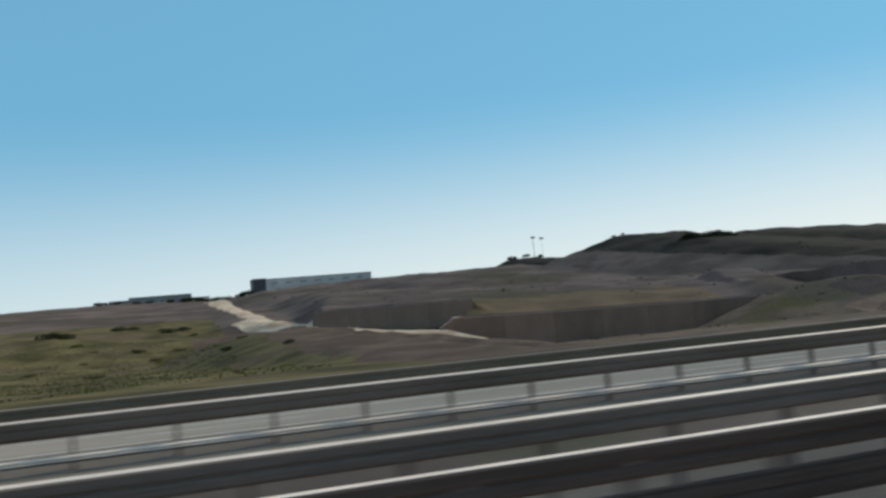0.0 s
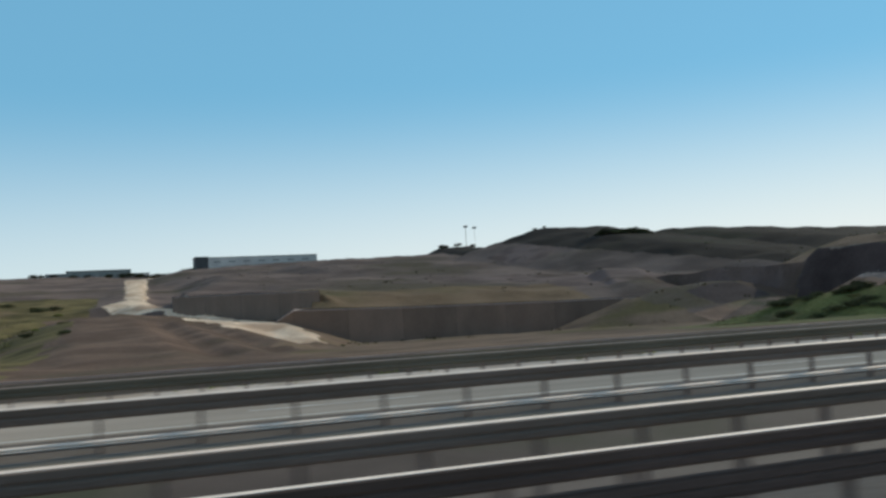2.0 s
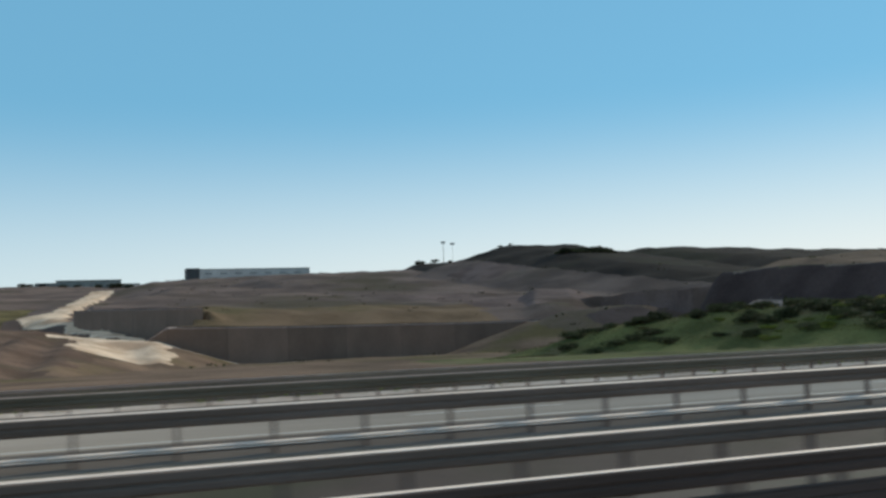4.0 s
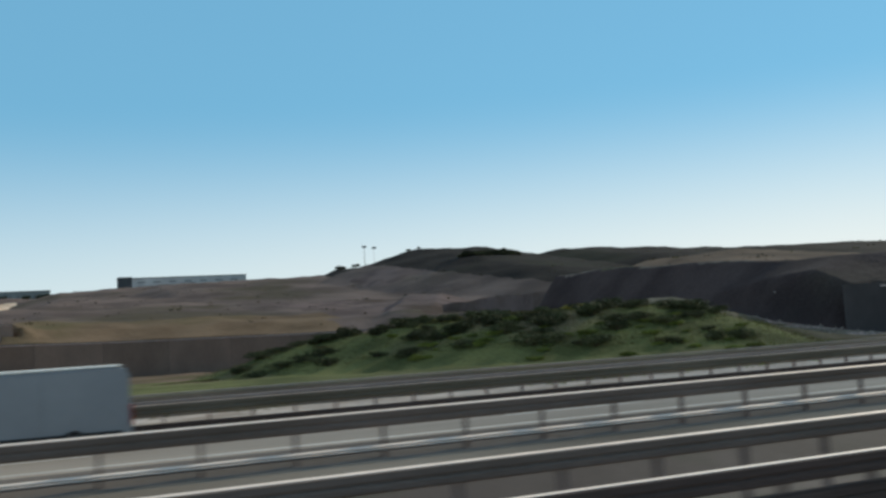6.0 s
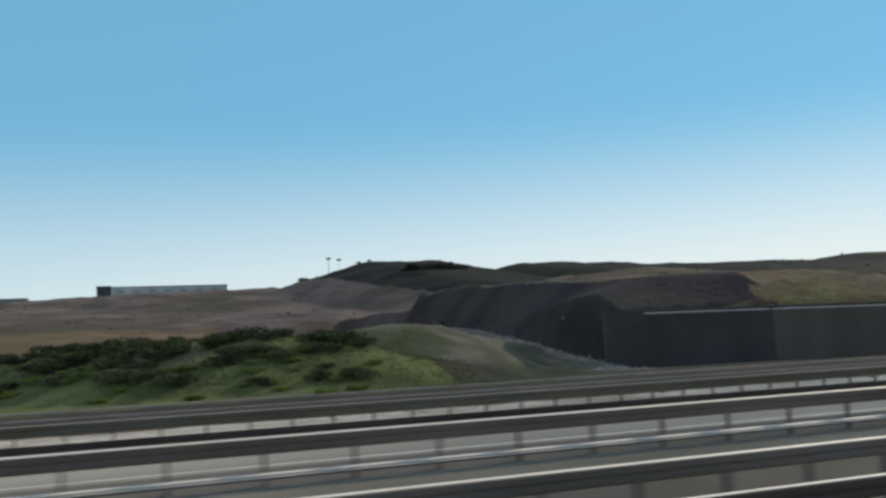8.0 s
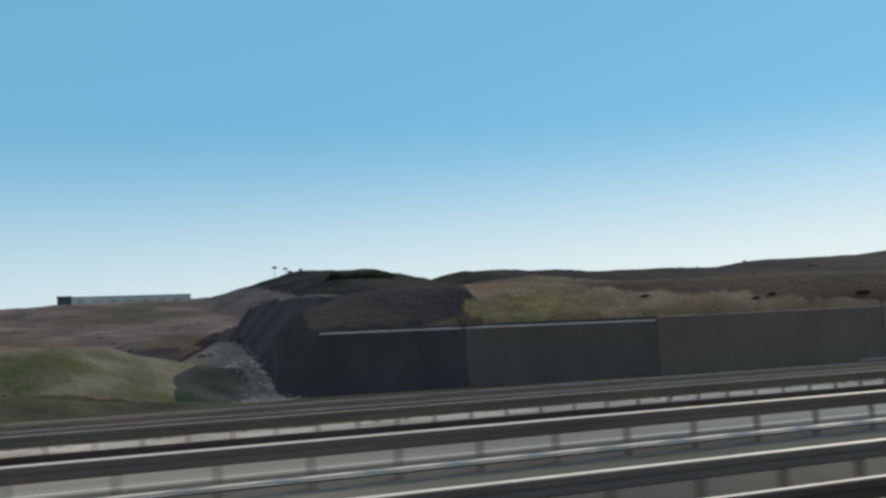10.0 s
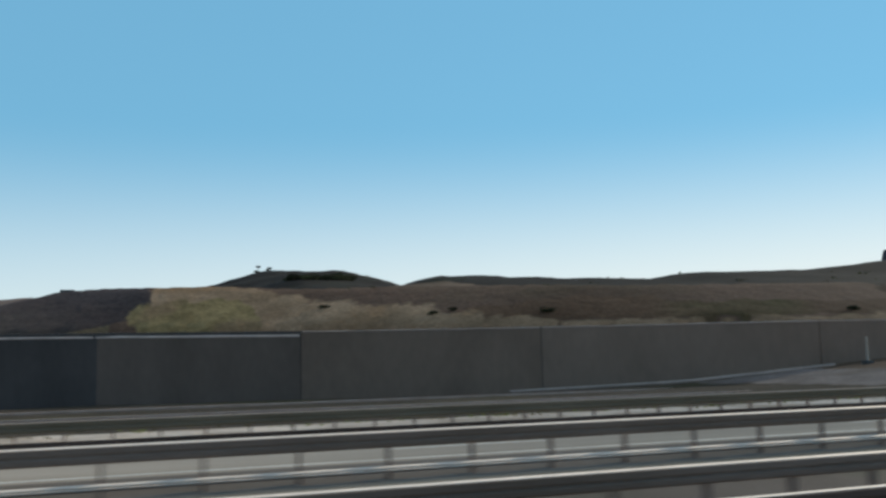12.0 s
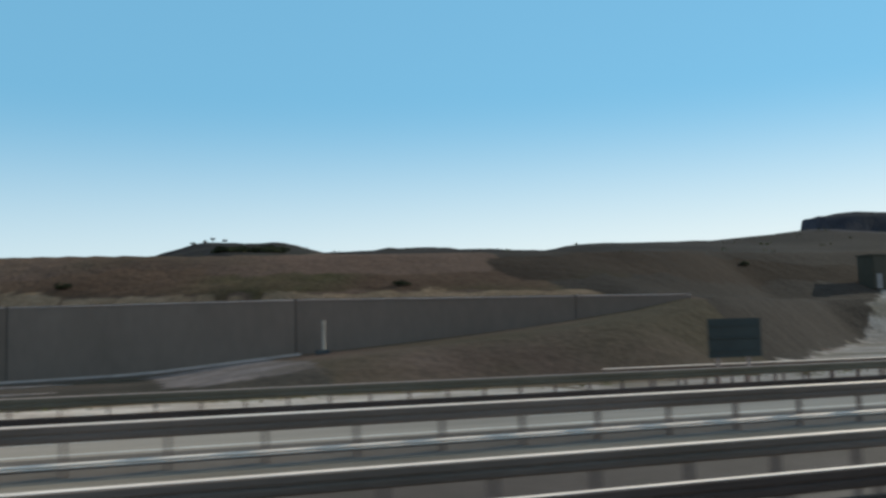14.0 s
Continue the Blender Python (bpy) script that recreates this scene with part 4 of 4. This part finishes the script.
# stepped concrete channel along the foot of the wall
chan = [(x, float(wall_y(x)) - 1.2, float(np.interp(x, [318, 331, 341], [-1.15, -0.45, 0.75]))) for x in np.arange(318, 341.5, 2.3)]
v, f = [], []
for x, y, z in chan:
    v += [(x, y - 0.35, z - 0.8), (x, y - 0.35, z + 0.38), (x, y - 0.15, z + 0.38), (x, y - 0.1, z + 0.05), (x, y + 0.35, z + 0.05), (x, y + 0.4, z + 0.35), (x, y + 0.6, z + 0.35), (x, y + 0.6, z - 0.8)]
for i in range(len(chan) - 1):
    f += [(8 * i + k, 8 * i + 8 + k, 8 * i + 9 + k, 8 * i + 1 + k) for k in range(7)]
# The front's shade is put into the darker concrete, the lit top into the lip.
drain = tagged(new("drain_channel", mesh_of("drain_channel", v, f, MIDWALL)), "concrete drain channel with a front toned as shade and a pale lip, rising along the wall", "drain channel", kind="structure")
v = [p for x, y, z in chan for p in ((x, y - 0.39, z + 0.24), (x, y - 0.39, z + 0.43), (x, y - 0.11, z + 0.43), (x, y - 0.11, z + 0.24))]
f = [(4 * i + k, 4 * i + 4 + k, 4 * i + 4 + (k + 1) % 4, 4 * i + (k + 1) % 4) for i in range(len(chan) - 1) for k in range(4)]
child("lip", mesh_of("lip", v, f, COPING), drain)


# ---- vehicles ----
# White bodies: side paints carry the shade, roofs and hoods the sunlit white.
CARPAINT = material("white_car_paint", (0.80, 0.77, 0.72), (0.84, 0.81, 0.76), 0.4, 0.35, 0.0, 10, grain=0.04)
SHADEPAINT = material("shaded_car_paint", (0.26, 0.26, 0.275), (0.33, 0.33, 0.345), 0.4, 0.35, 0.0, 10, grain=0.08)
VANSHADE = material("shaded_van_paint", (0.20, 0.215, 0.235), (0.25, 0.265, 0.285), 0.4, 0.45, 0.0, 10, grain=0.08)
CARGLASS = material("tinted_car_glass", (0.012, 0.016, 0.02), (0.02, 0.025, 0.03), 0.5, 0.06, 0.0)
CARGLASS.node_tree.nodes["Principled BSDF"].inputs["Specular IOR Level"].default_value = 0.12
RUBBER = material("tyre_rubber", (0.012, 0.012, 0.012), (0.025, 0.025, 0.025), 4.0, 0.85, 0.2, 8)
TRIM = material("black_plastic_trim", (0.015, 0.015, 0.016), (0.03, 0.03, 0.03), 3.0, 0.6, 0.1, 8)
RIM = material("wheel_rim", (0.30, 0.30, 0.31), (0.45, 0.45, 0.46), 2.0, 0.35, 0.0, 5, 0.8)
LAMP = material("lamp_glass", (0.55, 0.56, 0.58), (0.75, 0.76, 0.78), 3.0, 0.1, 0.0)
REDLAMP = material("red_lamp_glass", (0.25, 0.01, 0.01), (0.40, 0.02, 0.02), 3.0, 0.15, 0.0)


def hull(profile, widths, bevel):
    """A body from a side outline (x, z) carried across, drawn in at the points whose half-width is less."""
    bm = bmesh.new()
    near = [bm.verts.new((x, -w, z)) for (x, z), w in zip(profile, widths)]
    far = [bm.verts.new((x, w, z)) for (x, z), w in zip(profile, widths)]
    n = len(profile)
    bm.faces.new(near)
    bm.faces.new(list(reversed(far)))
    for i in range(n):
        bm.faces.new((near[i], far[i], far[(i + 1) % n], near[(i + 1) % n]))
    bmesh.ops.recalc_face_normals(bm, faces=bm.faces)
    bmesh.ops.bevel(bm, geom=list(bm.edges), offset=bevel, segments=2, affect="EDGES", clamp_overlap=True)
    return bm


def plate(points, y, thick=0.012):
    """A thin pane in the side of a vehicle, from its outline (x, z)."""
    bm = bmesh.new()
    a = [bm.verts.new((x, y, z)) for x, z in points]
    b = [bm.verts.new((x, y - thick, z)) for x, z in points]
    bm.faces.new(a), bm.faces.new(b)
    for i in range(len(points)):
        bm.faces.new((a[i], a[i - 1], b[i - 1], b[i]))
    bmesh.ops.recalc_face_normals(bm, faces=bm.faces)
    return bm


def wheels(car, spots, radius, half):
    for x in spots:
        for side in (-1, 1):
            bm = bmesh.new()
            m = Matrix.Translation((x, side * (half - 0.1), radius)) @ Matrix.Rotation(radians(90), 4, "X")
            bmesh.ops.create_cone(bm, cap_ends=True, segments=28, radius1=radius, radius2=radius, depth=0.22, matrix=m)
            bmesh.ops.bevel(bm, geom=[e for e in bm.edges if len(e.link_faces) == 2 and e.calc_face_angle() > 1], offset=0.03, segments=2, affect="EDGES")
            tyre = part("wheel", bm, RUBBER, car)
            bm = bmesh.new()
            bmesh.ops.create_cone(bm, cap_ends=True, segments=20, radius1=radius * 0.62, radius2=radius * 0.55, depth=0.24, matrix=m)
            part("rim", bm, RIM, tyre)


van = tagged(new("delivery_van"), "white high-roofed delivery van on the oncoming lanes", "van")
side = [(0.05, 0.35), (0.0, 0.62), (0.10, 0.80), (0.95, 1.03), (1.45, 1.10), (2.05, 1.98), (2.35, 2.20), (3.2, 2.31), (6.75, 2.34), (6.88, 2.2), (6.92, 0.45), (6.85, 0.33), (0.3, 0.28)]
part("body", hull(side, [0.96] * 13, 0.07), VANSHADE, van)
# Roof and hood keep the sunlit white over the shade-toned body.
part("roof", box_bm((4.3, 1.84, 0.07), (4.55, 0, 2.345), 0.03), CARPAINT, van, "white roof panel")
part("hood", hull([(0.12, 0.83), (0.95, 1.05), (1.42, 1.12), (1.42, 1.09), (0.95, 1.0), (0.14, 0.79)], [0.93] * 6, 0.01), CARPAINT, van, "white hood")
part("windscreen", hull([(1.42, 1.13), (2.02, 1.97), (2.10, 1.95), (1.50, 1.10)], [0.86, 0.86, 0.86, 0.86], 0.01), CARGLASS, van)
part("side_window", plate([(1.50, 1.14), (2.06, 1.92), (2.95, 1.92), (2.98, 1.52), (2.62, 1.14), (2.2, 1.08)], -0.962), CARGLASS, van)
part("side_window", plate([(1.50, 1.14), (2.06, 1.92), (2.95, 1.92), (2.98, 1.52), (2.62, 1.14), (2.2, 1.08)], 0.965), CARGLASS, van)
part("bumper", box_bm((0.4, 1.96, 0.42), (0.12, 0, 0.46), 0.08), TRIM, van)
part("grille", box_bm((0.08, 1.1, 0.2), (0.02, 0, 0.72), 0.03), TRIM, van)
part("sill", box_bm((6.3, 0.05, 0.3), (3.5, -0.97, 0.44), 0.02), TRIM, van)
part("sill", box_bm((6.3, 0.05, 0.3), (3.5, 0.97, 0.44), 0.02), TRIM, van)
part("rear_bumper", box_bm((0.16, 1.86, 0.2), (6.92, 0, 0.42), 0.04), TRIM, van)
for y in (-0.78, 0.78):
    part("headlight", box_bm((0.32, 0.26, 0.24), (0.16, y, 0.86), 0.06), LAMP, van)
    part("tail_light", box_bm((0.06, 0.14, 0.6), (6.92, y * 1.15, 1.0), 0.02), REDLAMP, van)
    part("mirror", box_bm((0.14, 0.2, 0.34), (1.7, y * 1.42, 1.32), 0.04), TRIM, van)
for x in (3.15, 4.6):
    part("door_seam", box_bm((0.02, 0.012, 1.55), (x, -0.975, 1.2), 0.0), VANSHADE, van)
wheels(van, (1.15, 5.4), 0.34, 0.98)
van.location = (135.2, 29.0, road_z(29.0))

car = tagged(new("estate_car"), "white estate car with dark windows on the oncoming lanes", "car")
side = [(0.06, 0.32), (0.0, 0.55), (0.12, 0.74), (1.15, 0.90), (4.40, 0.94), (4.62, 0.85), (4.62, 0.4), (4.5, 0.26), (0.3, 0.22)]
# Body and cabin in the shade tone, hood and roof in sunlit white.
part("body", hull(side, [0.86] * 9, 0.06), SHADEPAINT, car)
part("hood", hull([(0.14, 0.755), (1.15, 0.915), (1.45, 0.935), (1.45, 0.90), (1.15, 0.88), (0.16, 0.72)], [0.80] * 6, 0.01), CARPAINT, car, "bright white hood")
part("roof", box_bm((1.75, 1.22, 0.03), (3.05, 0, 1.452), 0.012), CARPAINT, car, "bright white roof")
part("cabin", hull([(1.10, 0.88), (1.95, 1.37), (2.4, 1.45), (3.9, 1.43), (4.45, 0.93)], [0.826, 0.67, 0.644, 0.65, 0.81], 0.03), SHADEPAINT, car)
part("windscreen", hull([(1.22, 0.98), (1.92, 1.37), (1.98, 1.35), (1.28, 0.94)], [0.74, 0.62, 0.62, 0.74], 0.01), CARGLASS, car)
for y in (-0.80, 0.81):
    for pts in ([(1.55, 0.95), (2.05, 1.32), (2.62, 1.36), (2.62, 0.97)], [(2.70, 0.97), (2.70, 1.36), (3.45, 1.35), (3.50, 1.0)], [(3.58, 1.0), (3.54, 1.34), (3.85, 1.30), (4.15, 1.02)]):
        bm = plate(pts, 0.0)
        bm.transform(Matrix.Translation((0, y * 0.97, 0)) @ Matrix.Translation((0, 0, 1.0)) @ Matrix.Rotation(0.42 if y < 0 else -0.42, 4, "X") @ Matrix.Translation((0, 0, -1.0)))
        part("side_window", bm, CARGLASS, car)
    part("headlight", box_bm((0.34, 0.3, 0.15), (0.22, y * 0.8, 0.66), 0.04), LAMP, car)
    part("tail_light", box_bm((0.1, 0.22, 0.2), (4.58, y * 0.9, 0.84), 0.03), REDLAMP, car)
    part("mirror", box_bm((0.16, 0.2, 0.13), (1.55, y * 1.18, 0.98), 0.03), CARPAINT, car)
    part("roof_bar", box_bm((1.7, 0.04, 0.04), (3.0, y * 0.74, 1.47), 0.01), TRIM, car)
part("bumper", box_bm((0.2, 1.6, 0.2), (0.1, 0, 0.4), 0.04), TRIM, car)
wheels(car, (0.9, 3.65), 0.31, 0.86)
car.location = (33.2, 29.2, road_z(29.2))
